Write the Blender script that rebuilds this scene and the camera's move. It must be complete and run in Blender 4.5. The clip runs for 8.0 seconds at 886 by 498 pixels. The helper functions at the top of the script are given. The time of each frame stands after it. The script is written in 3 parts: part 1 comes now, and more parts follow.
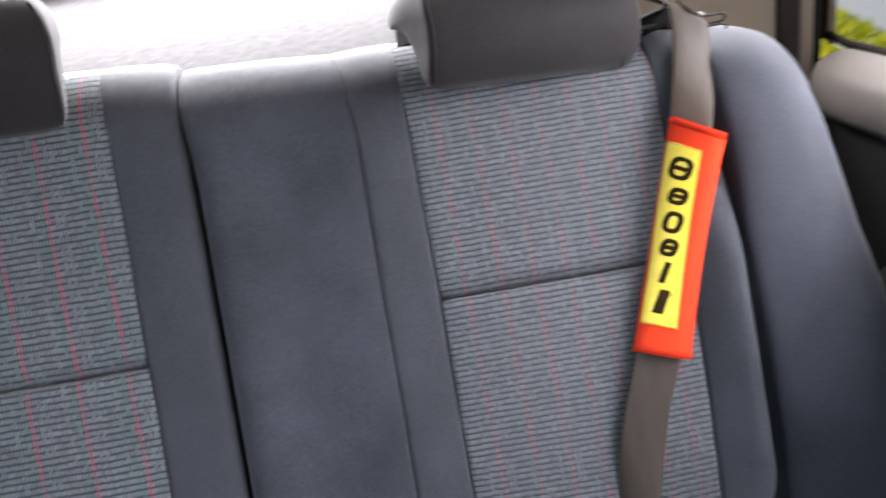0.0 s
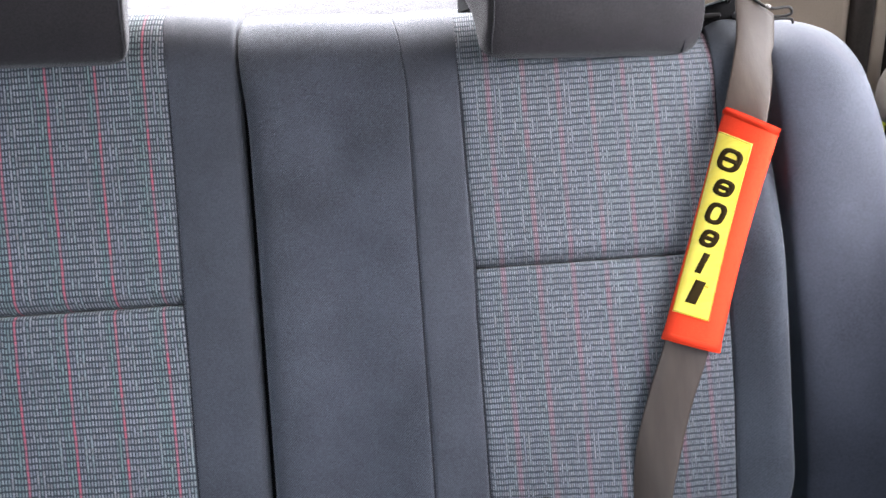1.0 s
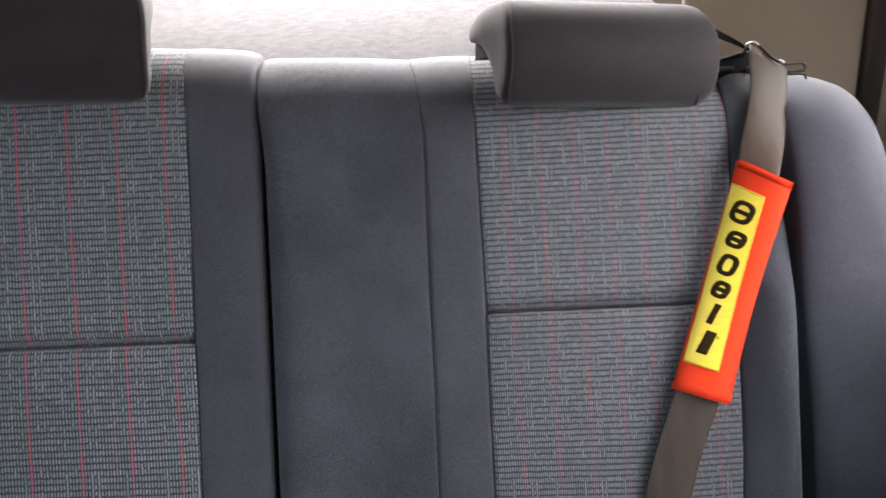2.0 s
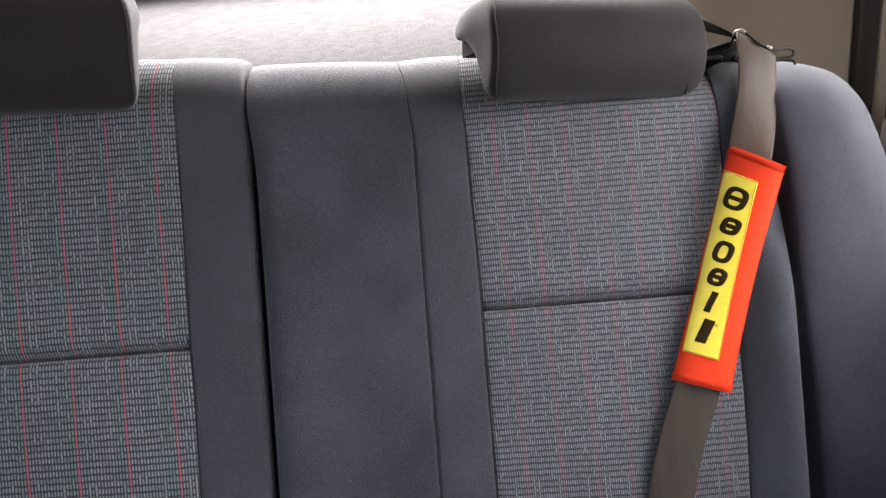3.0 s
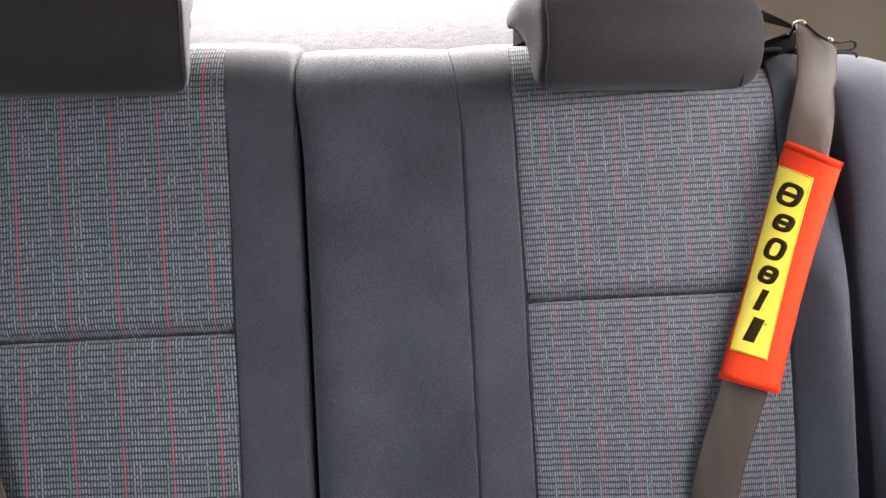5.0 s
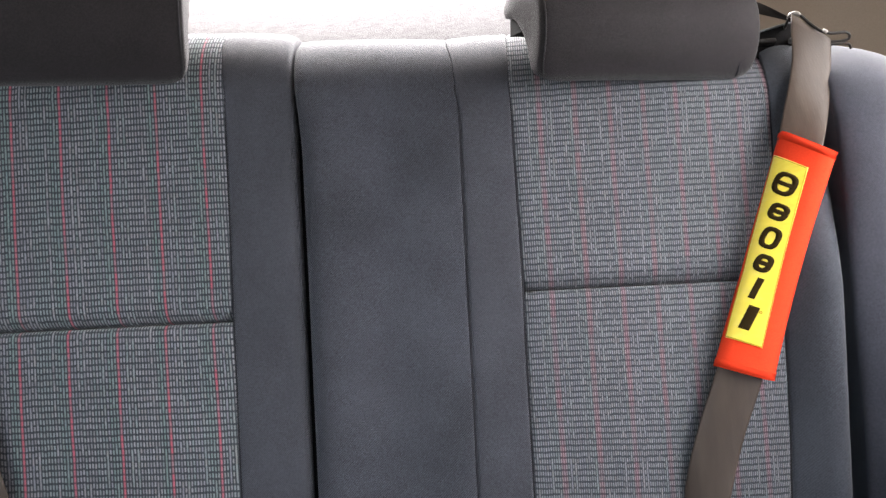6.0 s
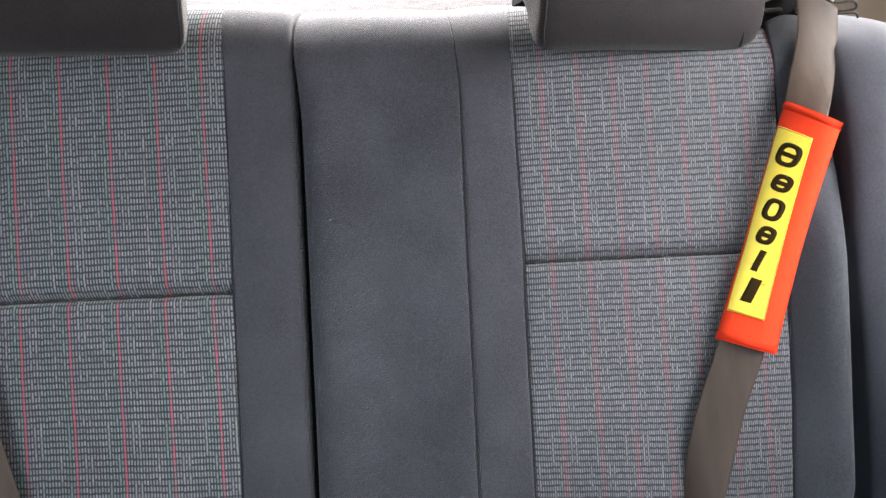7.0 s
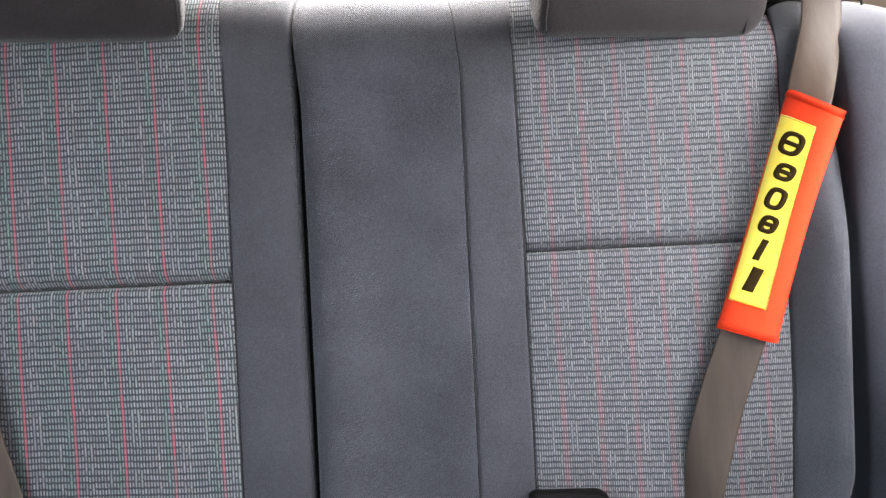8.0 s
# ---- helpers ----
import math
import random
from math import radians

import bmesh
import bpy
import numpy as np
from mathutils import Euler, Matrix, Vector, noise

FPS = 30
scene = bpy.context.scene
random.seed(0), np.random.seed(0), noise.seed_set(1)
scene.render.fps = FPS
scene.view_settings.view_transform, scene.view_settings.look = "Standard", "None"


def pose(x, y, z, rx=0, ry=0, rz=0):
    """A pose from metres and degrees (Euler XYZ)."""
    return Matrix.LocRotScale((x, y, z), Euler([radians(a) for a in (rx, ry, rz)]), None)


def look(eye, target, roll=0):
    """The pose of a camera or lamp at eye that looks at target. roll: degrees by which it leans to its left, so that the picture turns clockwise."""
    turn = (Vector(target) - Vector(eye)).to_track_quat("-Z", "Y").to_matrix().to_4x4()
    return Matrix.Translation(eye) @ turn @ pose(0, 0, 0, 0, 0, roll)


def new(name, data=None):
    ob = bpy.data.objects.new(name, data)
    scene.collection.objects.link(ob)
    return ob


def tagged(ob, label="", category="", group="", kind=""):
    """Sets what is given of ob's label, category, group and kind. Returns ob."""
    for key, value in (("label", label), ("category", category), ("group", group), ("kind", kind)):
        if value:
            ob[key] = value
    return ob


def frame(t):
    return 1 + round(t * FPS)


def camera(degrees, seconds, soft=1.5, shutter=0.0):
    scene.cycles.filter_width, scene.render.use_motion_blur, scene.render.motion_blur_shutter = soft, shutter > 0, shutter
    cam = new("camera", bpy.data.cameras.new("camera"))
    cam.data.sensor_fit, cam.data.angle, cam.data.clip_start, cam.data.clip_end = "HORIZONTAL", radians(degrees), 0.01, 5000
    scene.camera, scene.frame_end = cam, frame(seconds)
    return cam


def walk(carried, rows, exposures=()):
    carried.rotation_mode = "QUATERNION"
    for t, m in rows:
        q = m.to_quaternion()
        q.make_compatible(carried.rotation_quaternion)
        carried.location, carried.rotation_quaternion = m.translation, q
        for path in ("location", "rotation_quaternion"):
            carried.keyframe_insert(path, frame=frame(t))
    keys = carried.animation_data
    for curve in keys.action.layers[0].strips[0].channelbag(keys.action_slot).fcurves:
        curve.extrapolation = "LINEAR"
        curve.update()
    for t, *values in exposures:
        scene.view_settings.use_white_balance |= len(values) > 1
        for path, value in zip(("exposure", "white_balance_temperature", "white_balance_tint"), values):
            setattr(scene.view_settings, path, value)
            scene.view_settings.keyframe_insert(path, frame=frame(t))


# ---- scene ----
# ---- the camera and its way ----
# The seat's own frame: x across the car, z up along the backrest, y into it; leant back by 28 degrees.
SEAT = Matrix.Translation((0, 0, 0.64)) @ pose(0, 0, 0, -28)
cam = camera(48.0, 8.0, soft=1.4, shutter=0.4)
PATH = [
    (0, (0.006, -1.077, 0.0789), (0.0391, 0.0223, 0.0959), -9.90),
    (0.1, (0.0333, -1.0642, 0.098), (0.0125, 0.0356, 0.0916), -8.76),
    (0.2, (0.0269, -1.054, 0.0963), (0.0015, 0.0455, 0.0763), -7.59),
    (0.3, (0.0161, -1.0546, 0.1011), (-0.0042, 0.0448, 0.073), -6.58),
    (0.5, (0.0258, -1.0698, 0.0685), (-0.0218, 0.0292, 0.071), -4.78),
    (1, (0.0232, -1.0811, 0.0597), (-0.0072, 0.0185, 0.0649), -4.05),
    (1.3, (0.0201, -1.0741, 0.0656), (0.0081, 0.0258, 0.0681), -3.04),
    (1.5, (0.0207, -1.0749, 0.054), (-0.0144, 0.0242, 0.0786), -2.05),
    (1.6, (0.0649, -1.0853, 0.0358), (-0.0393, 0.0085, 0.0875), -1.31),
    (1.7, (0.0505, -1.094, 0.0156), (-0.0353, -0.0005, 0.0987), -0.64),
    (1.8, (0.0472, -1.0946, 0.0221), (-0.0313, -0.0006, 0.1066), -0.76),
    (2, (0.0078, -1.088, 0.0698), (-0.0182, 0.0108, 0.1141), -2.66),
    (2.2, (0.0235, -1.0827, 0.0597), (-0.0122, 0.0152, 0.1173), -4.29),
    (3.3, (0.0272, -1.0806, 0.0303), (-0.0129, 0.0156, 0.1116), -4.64),
    (3.5, (0.0346, -1.0734, 0.0372), (-0.0255, 0.0221, 0.1166), -4.61),
    (4, (0.0281, -1.0703, 0.0317), (-0.0278, 0.0251, 0.1156), -4.19),
    (4.5, (0.0357, -1.0749, 0.0231), (-0.048, 0.0184, 0.1113), -3.21),
    (4.7, (0.0424, -1.0698, 0.0313), (-0.0617, 0.0222, 0.1136), -2.82),
    (5.8, (0.0291, -1.0754, 0.0272), (-0.062, 0.0188, 0.0944), -2.94),
    (6, (0.0308, -1.0764, 0.0225), (-0.0598, 0.0177, 0.0923), -2.86),
    (6.5, (0.0392, -1.0713, 0.0183), (-0.0587, 0.0226, 0.0812), -2.69),
    (7, (0.0451, -1.0676, 0.012), (-0.0625, 0.0259, 0.0622), -2.70),
    (7.5, (0.0444, -1.069, 0.018), (-0.0633, 0.0251, 0.0556), -2.65),
    (8, (0.0381, -1.0632, 0.0235), (-0.064, 0.0318, 0.0493), -2.71),
]
EXPOSURES = [(0.0, -1.15, 6250, 15), (0.5, -0.66, 6000, 14), (1.0, -0.8, 6000, 14), (1.4, -1.0, 6200, 13), (1.8, -1.4, 6560, 14), (2.0, -1.48, 6580, 15), (3.5, -1.58, 6560, 15), (4.5, -1.32, 6530, 14.5), (6.0, -1.2, 6560, 14), (7.0, -1.0, 6600, 13), (8.0, -0.66, 6600, 13)]
walk(cam, [(t, SEAT @ look(eye, target, roll)) for t, eye, target, roll in PATH], EXPOSURES)

# ---- light ----
world = bpy.data.worlds.new("sky")
scene.world = world
world.use_nodes = True
wn = world.node_tree.nodes
sky = wn.new("ShaderNodeTexSky")
sky.sky_type = "NISHITA"
sky.sun_disc = False
sky.sun_elevation, sky.sun_rotation = radians(46.5), radians(20.6)
world.node_tree.links.new(sky.outputs[0], wn["Background"].inputs[0])
wn["Background"].inputs[1].default_value = 0.15

sun = new("sun", bpy.data.lights.new("sun", "SUN"))
sun.data.energy, sun.data.angle, sun.data.color = 5.0, radians(14), (1.0, 0.96, 0.9)
sun.matrix_world = look((1.5, 4, 5), (0, 0, 0.5))


def window_lamp(name, at, to, w, h, power, colour, spread=180):
    """Daylight that comes in through a window's opening."""
    data = bpy.data.lights.new(name, "AREA")
    data.shape, data.size, data.size_y, data.energy, data.color = "RECTANGLE", w, h, power, colour
    data.spread = radians(spread)
    lamp = new(name, data)
    lamp.matrix_world = look(at, to)
    return lamp


MIDDLE = -0.125
window_lamp("daylight_side_window", (0.585, -0.36, 1.07), (-0.1, 0.0, 0.55), 0.66, 0.28, 7.6, (0.97, 0.97, 1.0), 100)
window_lamp("daylight_rear_of_side_window", (0.585, 0.14, 1.03), (0.36, 0.08, 0.82), 0.30, 0.22, 2.6, (1.0, 0.97, 0.94), 120)
window_lamp("daylight_front_side_window", (0.585, -1.15, 1.05), (0.2, -0.5, 0.2), 0.70, 0.34, 2.3, (0.96, 0.97, 1.0), 120)
window_lamp("daylight_other_side_window", (-0.835, -0.60, 1.05), (-0.10, -0.25, 0.45), 0.75, 0.34, 6.2, (0.88, 0.94, 1.0), 130)
window_lamp("daylight_windscreen", (MIDDLE, -2.05, 1.12), (MIDDLE, -0.6, 0.1), 1.15, 0.34, 4.2, (0.60, 0.81, 1.0), 70)
window_lamp("daylight_rear_window", (MIDDLE, 0.72, 1.14), (MIDDLE, 0.22, 0.66), 0.95, 0.46, 118.0, (1.0, 0.98, 0.97))


# ---- materials ----
class Nodes:
    """A short way to write a procedural material."""

    def __init__(self, name, rough=0.8, spec=0.3, metal=0.0):
        self.mat = bpy.data.materials.new(name)
        self.mat.use_nodes = True
        self.tree = self.mat.node_tree
        self.out = self.tree.nodes["Principled BSDF"]
        self.set("Roughness", rough)
        self.set("Specular IOR Level", spec)
        self.set("Metallic", metal)
        self.coords = self.add("ShaderNodeTexCoord").outputs["Object"]

    def add(self, kind):
        return self.tree.nodes.new(kind)

    def plug(self, socket, value):
        if isinstance(value, bpy.types.NodeSocket):
            self.tree.links.new(value, socket)
        elif isinstance(value, tuple) and len(value) == 3 and socket.type == "RGBA":
            socket.default_value = (*value, 1)
        else:
            socket.default_value = value

    def set(self, name, value):
        self.plug(self.out.inputs[name], value)

    def m(self, op, a, b=0.0, c=0.0):
        n = self.add("ShaderNodeMath")
        n.operation = op
        for socket, value in zip(n.inputs, (a, b, c)):
            self.plug(socket, value)
        return n.outputs[0]

    def xyz(self):
        n = self.add("ShaderNodeSeparateXYZ")
        self.plug(n.inputs[0], self.coords)
        return n.outputs

    def mix(self, f, a, b):
        n = self.add("ShaderNodeMix")
        n.data_type = "RGBA"
        self.plug(n.inputs[0], f)
        self.plug(n.inputs[6], a)
        self.plug(n.inputs[7], b)
        return n.outputs[2]

    def noise(self, scale, detail=3.0, rough=0.6, stretch=None):
        n = self.add("ShaderNodeTexNoise")
        v = self.coords
        if stretch:
            s = self.add("ShaderNodeVectorMath")
            s.operation = "MULTIPLY"
            self.plug(s.inputs[0], v)
            s.inputs[1].default_value = stretch
            v = s.outputs[0]
        self.plug(n.inputs["Vector"], v)
        n.inputs["Scale"].default_value = scale
        n.inputs["Detail"].default_value = detail
        n.inputs["Roughness"].default_value = rough
        return n.outputs[0]

    def hash(self, a, b):
        c = self.add("ShaderNodeCombineXYZ")
        self.plug(c.inputs[0], a)
        self.plug(c.inputs[1], b)
        n = self.add("ShaderNodeTexWhiteNoise")
        n.noise_dimensions = "2D"
        self.plug(n.inputs["Vector"], c.outputs[0])
        return n.outputs[0]

    def ramp(self, v, lo, hi, a=0.0, b=1.0):
        n = self.add("ShaderNodeMapRange")
        for k, value in enumerate((v, lo, hi, a, b)):
            self.plug(n.inputs[k], value)
        return n.outputs[0]

    def bump(self, height, distance, strength=1.0, under=None):
        n = self.add("ShaderNodeBump")
        n.inputs["Strength"].default_value = strength
        n.inputs["Distance"].default_value = distance
        self.plug(n.inputs["Height"], height)
        if under is not None:
            self.plug(n.inputs["Normal"], under)
        return n.outputs[0]


PALE_A, PALE_B = (0.21, 0.212, 0.228), (0.46, 0.46, 0.48)


def twill(name, dark, light, pitch=0.0027, tilt=-1.0, rough=0.78, ribs=0.9):
    """Plain seat cloth with a fine diagonal rib."""
    n = Nodes(name, rough, 0.25)
    x, y, z = n.xyz()
    wobble = n.m("MULTIPLY", n.noise(34, 2), 0.0034)
    across = n.m("ADD", n.m("ADD", x, n.m("MULTIPLY", z, tilt)), wobble)
    rib = n.m("MULTIPLY_ADD", n.m("SINE", n.m("MULTIPLY", across, 2 * math.pi / pitch)), 0.5, 0.5)
    rib = n.m("MULTIPLY_ADD", n.m("SUBTRACT", rib, 0.5), n.ramp(n.noise(70, 3), 0.35, 0.65, 0.45, 1.0), 0.5)
    fleck = n.noise(480, 4, 0.85)
    wear = n.noise(9, 4, 0.55)
    tone = n.m("ADD", n.m("MULTIPLY", rib, ribs), n.m("MULTIPLY", n.ramp(fleck, 0.34, 0.66), 0.62))
    tone = n.m("ADD", tone, 0.5 * (0.60 - ribs))
    tone = n.m("ADD", tone, n.ramp(wear, 0.35, 0.7, -0.30, 0.06))
    n.set("Base Color", n.mix(tone, dark, light))
    n.set("Sheen Weight", 0.22 if ribs > 0.1 else 0.14)
    n.set("Sheen Roughness", 0.45)
    n.set("Normal", n.bump(n.m("ADD", n.m("MULTIPLY", rib, 1.4 * ribs), fleck), 0.0009, 0.3 if 0.1 < ribs < 0.18 else 0.6, n.bump(n.noise(35, 3), 0.002, 0.14)))
    return n.mat


def weave(name, row, stripe, phase, stretch, lean, red_strength, gap_depth, red_width=0.65, red_from=-1.0, bright=1.0, green=0.45, thread=(0.42, 0.14), groove=(0.25, 0.12), wander=0.35, apart=0.95):
    """Seat cloth woven of short pale dashes on dark blue-grey, with fine red stripes. The cover is pulled
    over the seat, so that its stripes lie closer together towards one side and lean a little."""
    n = Nodes(name, 0.85, 0.2)
    column = stripe / 16
    x, y, z = n.xyz()
    off = n.m("SUBTRACT", n.m("MULTIPLY_ADD", z, lean, x), phase)
    x = n.m("ADD", n.m("MULTIPLY", off, n.m("MULTIPLY_ADD", off, stretch, 1.0)), phase)
    # Slow drift of the cloth and the unevenness of single threads.
    x = n.m("ADD", x, n.m("MULTIPLY", n.m("SUBTRACT", n.noise(7, 0), 0.5), 0.0022))
    z = n.m("ADD", z, n.m("MULTIPLY", n.m("SUBTRACT", n.noise(6, 0), 0.5), 0.004))
    x = n.m("ADD", x, n.m("MULTIPLY", n.m("SUBTRACT", n.noise(46, 1), 0.5), column * wander))
    z = n.m("ADD", z, n.m("MULTIPLY", n.m("SUBTRACT", n.noise(39, 1), 0.5), row * wander))
    x = n.m("ADD", x, n.m("MULTIPLY", n.m("SUBTRACT", n.noise(420, 2), 0.5), column * 0.26))
    z = n.m("ADD", z, n.m("MULTIPLY", n.m("SUBTRACT", n.noise(330, 2), 0.5), row * 0.22))
    u = n.m("DIVIDE", n.m("SUBTRACT", x, phase - column / 2), column)
    col = n.m("FLOOR", u)
    v = n.m("ADD", n.m("DIVIDE", z, row), n.m("MULTIPLY", n.hash(col, 8.3), 0.10))
    line = n.m("FLOOR", v)
    # Dark weft lines between the dashes. Some are bridged by single threads: a pair beside one red stripe, one thread
    # before the next and one in the field after it; every other bridged line is the same, moved on by a stripe.
    weft = n.m("FLOOR", n.m("ADD", v, 0.5))
    choice = n.hash(weft, 5.1)
    moved = n.m("FLOORED_MODULO", n.m("MULTIPLY_ADD", n.m("GREATER_THAN", choice, 0.42), 16.0, col), 32.0)
    bridge = n.m("COMPARE", moved, 3.0, 0.3)
    for k in (5.0, 14.0, 27.0):
        bridge = n.m("MAXIMUM", bridge, n.m("COMPARE", moved, k, 0.3))
    bridge = n.m("MULTIPLY", bridge, n.m("LESS_THAN", choice, 0.84))
    bridge = n.m("MULTIPLY", bridge, n.ramp(n.hash(col, weft), 0.0, 0.3, 0.55, 1.0))
    fv = n.m("ABSOLUTE", n.m("SUBTRACT", v, weft))
    fu = n.m("ABSOLUTE", n.m("SUBTRACT", n.m("FRACT", u), 0.5))
    gap = n.m("MULTIPLY", n.ramp(fv, *groove), n.m("MULTIPLY", n.m("SUBTRACT", 1.0, bridge), n.ramp(n.hash(col, weft), 0.0, 1.0, gap_depth * 0.85, gap_depth)))
    dash = n.m("MULTIPLY", n.m("SUBTRACT", 1.0, n.m("MULTIPLY", n.m("SUBTRACT", 1.0, n.ramp(fu, *thread)), n.ramp(n.noise(26, 2), 0.36, 0.64, apart * 0.9, apart))), n.m("SUBTRACT", 1.0, gap))
    single = n.hash(col, line)
    # Distance to the nearest red stripe.
    place = n.m("ADD", n.m("DIVIDE", n.m("SUBTRACT", x, phase), stripe), 0.5)
    d = n.m("MULTIPLY", n.m("SUBTRACT", n.m("FRACT", place), 0.5), stripe)
    red = n.m("MULTIPLY", n.ramp(n.m("ABSOLUTE", d), column * red_width, column * red_width * 0.35), n.m("GREATER_THAN", x, red_from))
    seg = n.hash(n.m("FLOOR", place), n.m("FLOOR", n.m("DIVIDE", z, row * 3.1)))
    red = n.m("MULTIPLY", red, n.ramp(seg, 0.1, 0.7, red_strength * 0.45, red_strength))
    near = n.ramp(n.m("ABSOLUTE", n.m("ADD", d, column * 2.0)), column * 2.0, column * 0.5)
    fibre = n.noise(1500, 3, 0.7, (1.6, 1, 0.6))
    pale = n.mix(n.m("ADD", n.m("MULTIPLY", single, 0.6), n.m("MULTIPLY", n.ramp(fibre, 0.3, 0.7), 0.5)), tuple(v * bright for v in PALE_A), tuple(v * bright for v in PALE_B))
    tint = n.hash(col, 3.7)
    pale = n.mix(n.ramp(tint, 0.62, 0.66, 0.0, green), pale, tuple(v * bright for v in (0.26, 0.36, 0.34)))
    pale = n.mix(n.ramp(tint, 0.30, 0.26, 0.0, 0.3), pale, tuple(v * bright for v in (0.28, 0.29, 0.36)))
    pale = n.mix(n.ramp(n.hash(line, col), 0.7, 1.0, 0.0, 0.35), pale, tuple(v * bright for v in (0.40, 0.34, 0.30)))
    pale = n.mix(n.m("MULTIPLY", near, green), pale, tuple(v * bright for v in (0.17, 0.32, 0.27)))
    ground = n.mix(n.noise(220, 2), (0.020, 0.0245, 0.030), (0.040, 0.047, 0.055))
    colour = n.mix(n.m("MULTIPLY", dash, n.ramp(n.noise(9, 3), 0.3, 0.7, 0.82, 1.0)), ground, pale)
    colour = n.mix(n.m("MULTIPLY", red, n.ramp(dash, 0.0, 0.8, 0.35, 1.0)), colour, (0.50, 0.085, 0.12))
    n.set("Base Color", colour)
    n.set("Sheen Weight", 0.15)
    fuzz = n.noise(2200, 2)
    n.set("Normal", n.bump(n.m("ADD", n.m("MULTIPLY", dash, 0.8), n.m("MULTIPLY", fuzz, 0.5)), 0.0009, 0.7, n.bump(n.noise(30, 3), 0.002, 0.2)))
    return n.mat


def webbing(name, dark, light, rough=0.5, spec=0.35):
    """Belt webbing: long soft streaks, hardly any rib."""
    n = Nodes(name, rough, spec)
    x, y, z = n.xyz()
    rib = n.m("MULTIPLY_ADD", n.m("SINE", n.m("MULTIPLY", n.m("ADD", x, n.m("MULTIPLY", z, -0.33)), 2 * math.pi / 0.0016)), 0.5, 0.5)
    tone = n.m("ADD", n.m("MULTIPLY", n.noise(12, 3, 0.6, (6, 6, 1)), 0.8), n.m("MULTIPLY", rib, 0.05))
    n.set("Base Color", n.mix(tone, dark, light))
    n.set("Normal", n.bump(n.m("ADD", n.m("MULTIPLY", rib, 0.3), n.noise(900, 2)), 0.0004, 0.25, n.bump(n.noise(1.0, 2, 0.5, (70, 70, 6)), 0.004, 0.15)))
    return n.mat


def plain(name, dark, light, rough=0.6, grain=300.0, relief=0.0005, spec=0.4, metal=0.0, broad=6.0):
    """A surface of two near tones, with grain, broad wear and fine relief."""
    n = Nodes(name, rough, spec, metal)
    tone = n.m("ADD", n.m("MULTIPLY", n.noise(grain, 3), 0.5), n.m("MULTIPLY", n.noise(broad, 4), 0.5))
    n.set("Base Color", n.mix(n.ramp(tone, 0.3, 0.7), dark, light))
    n.set("Roughness", n.ramp(n.noise(broad * 2, 3), 0.3, 0.7, rough * 0.88, min(1.0, rough * 1.1)))
    if relief:
        n.set("Normal", n.bump(n.noise(grain, 4), relief, 0.6))
    return n.mat


CLOTH = twill("plain_seat_cloth", (0.0130, 0.0140, 0.0170), (0.072, 0.0765, 0.0915), ribs=0.70)
CLOTH_STRIP = twill("strip_cloth", (0.0235, 0.0247, 0.0288), (0.071, 0.0742, 0.0865), 0.0024, -1.0, 0.75, 0.6)
CLOTH_HEAD = twill("headrest_cloth", (0.0098, 0.0080, 0.0082), (0.031, 0.0256, 0.0264), 0.0026, -0.8, 0.8, 0.05)
CLOTH_SIDE = twill("side_bolster_cloth", (0.028, 0.031, 0.037), (0.080, 0.087, 0.102), 0.0030, -1.0, 0.75, 0.22)
WEAVE_LEFT = weave("striped_cloth", 0.0072, 0.05183, 0.1422, 0.3086, 0.022, 0.80, 0.94, bright=0.73, green=0.42, thread=(0.38, 0.13), groove=(0.23, 0.10), wander=0.25, apart=1.0)
WEAVE_RIGHT = weave("striped_cloth_fine", 0.0063, 0.03924, -0.0192, 0.541, 0.012, 0.24, 0.90, 1.6, -0.03, 0.66, 0.20, (0.37, 0.10), (0.24, 0.10), 0.22, 0.85)
CLOTH_OUTER = twill("outer_cloth", (0.031, 0.0325, 0.0415), (0.086, 0.089, 0.109), 0.0024, -1.0, 0.65, 0.15)
THREAD = plain("dark_thread", (0.008, 0.008, 0.01), (0.02, 0.02, 0.024), 0.8)
SEAM_HEAD = plain("headrest_thread", (0.022, 0.021, 0.021), (0.05, 0.048, 0.048), 0.8)
PALE_GREY = plain("pale_grey", (0.1, 0.1, 0.105), (0.2, 0.2, 0.2), 0.8)
WEB = webbing("belt_webbing", (0.036, 0.0255, 0.0185), (0.092, 0.068, 0.051))
# The same webbing, darkened in colour to stand for shade behind the guide.
WEB_DARK = webbing("shaded_webbing", (0.006, 0.0045, 0.0036), (0.014, 0.0105, 0.008), 0.95, 0.03)
RED = plain("red_fleece", (0.72, 0.035, 0.012), (0.92, 0.07, 0.02), 0.9, 900, 0.0006, 0.15)
RED_HEM = plain("red_binding", (0.75, 0.04, 0.012), (0.95, 0.085, 0.025), 0.8, 1200, 0.0004, 0.2)
STITCH = plain("ochre_thread", (0.42, 0.24, 0.01), (0.62, 0.38, 0.02), 0.7, 900, 0.0003)
PRINT = plain("black_print", (0.022, 0.013, 0.003), (0.036, 0.022, 0.006), 0.85, 800, 0.0, 0.1)
# Blacker than plastic alone: also stands in for shade in gaps and openings.
BLACK = plain("black_plastic_and_shade", (0.004, 0.0038, 0.0038), (0.010, 0.0095, 0.0095), 0.85, 600, 0.0003, 0.08)
STEEL = plain("dark_steel", (0.010, 0.008, 0.0065), (0.022, 0.018, 0.015), 0.55, 300, 0.0002, 0.3, 0.2)
PALE_STEEL = plain("pale_steel", (0.20, 0.18, 0.16), (0.36, 0.33, 0.30), 0.45, 300, 0.0002, 0.5, 0.5)
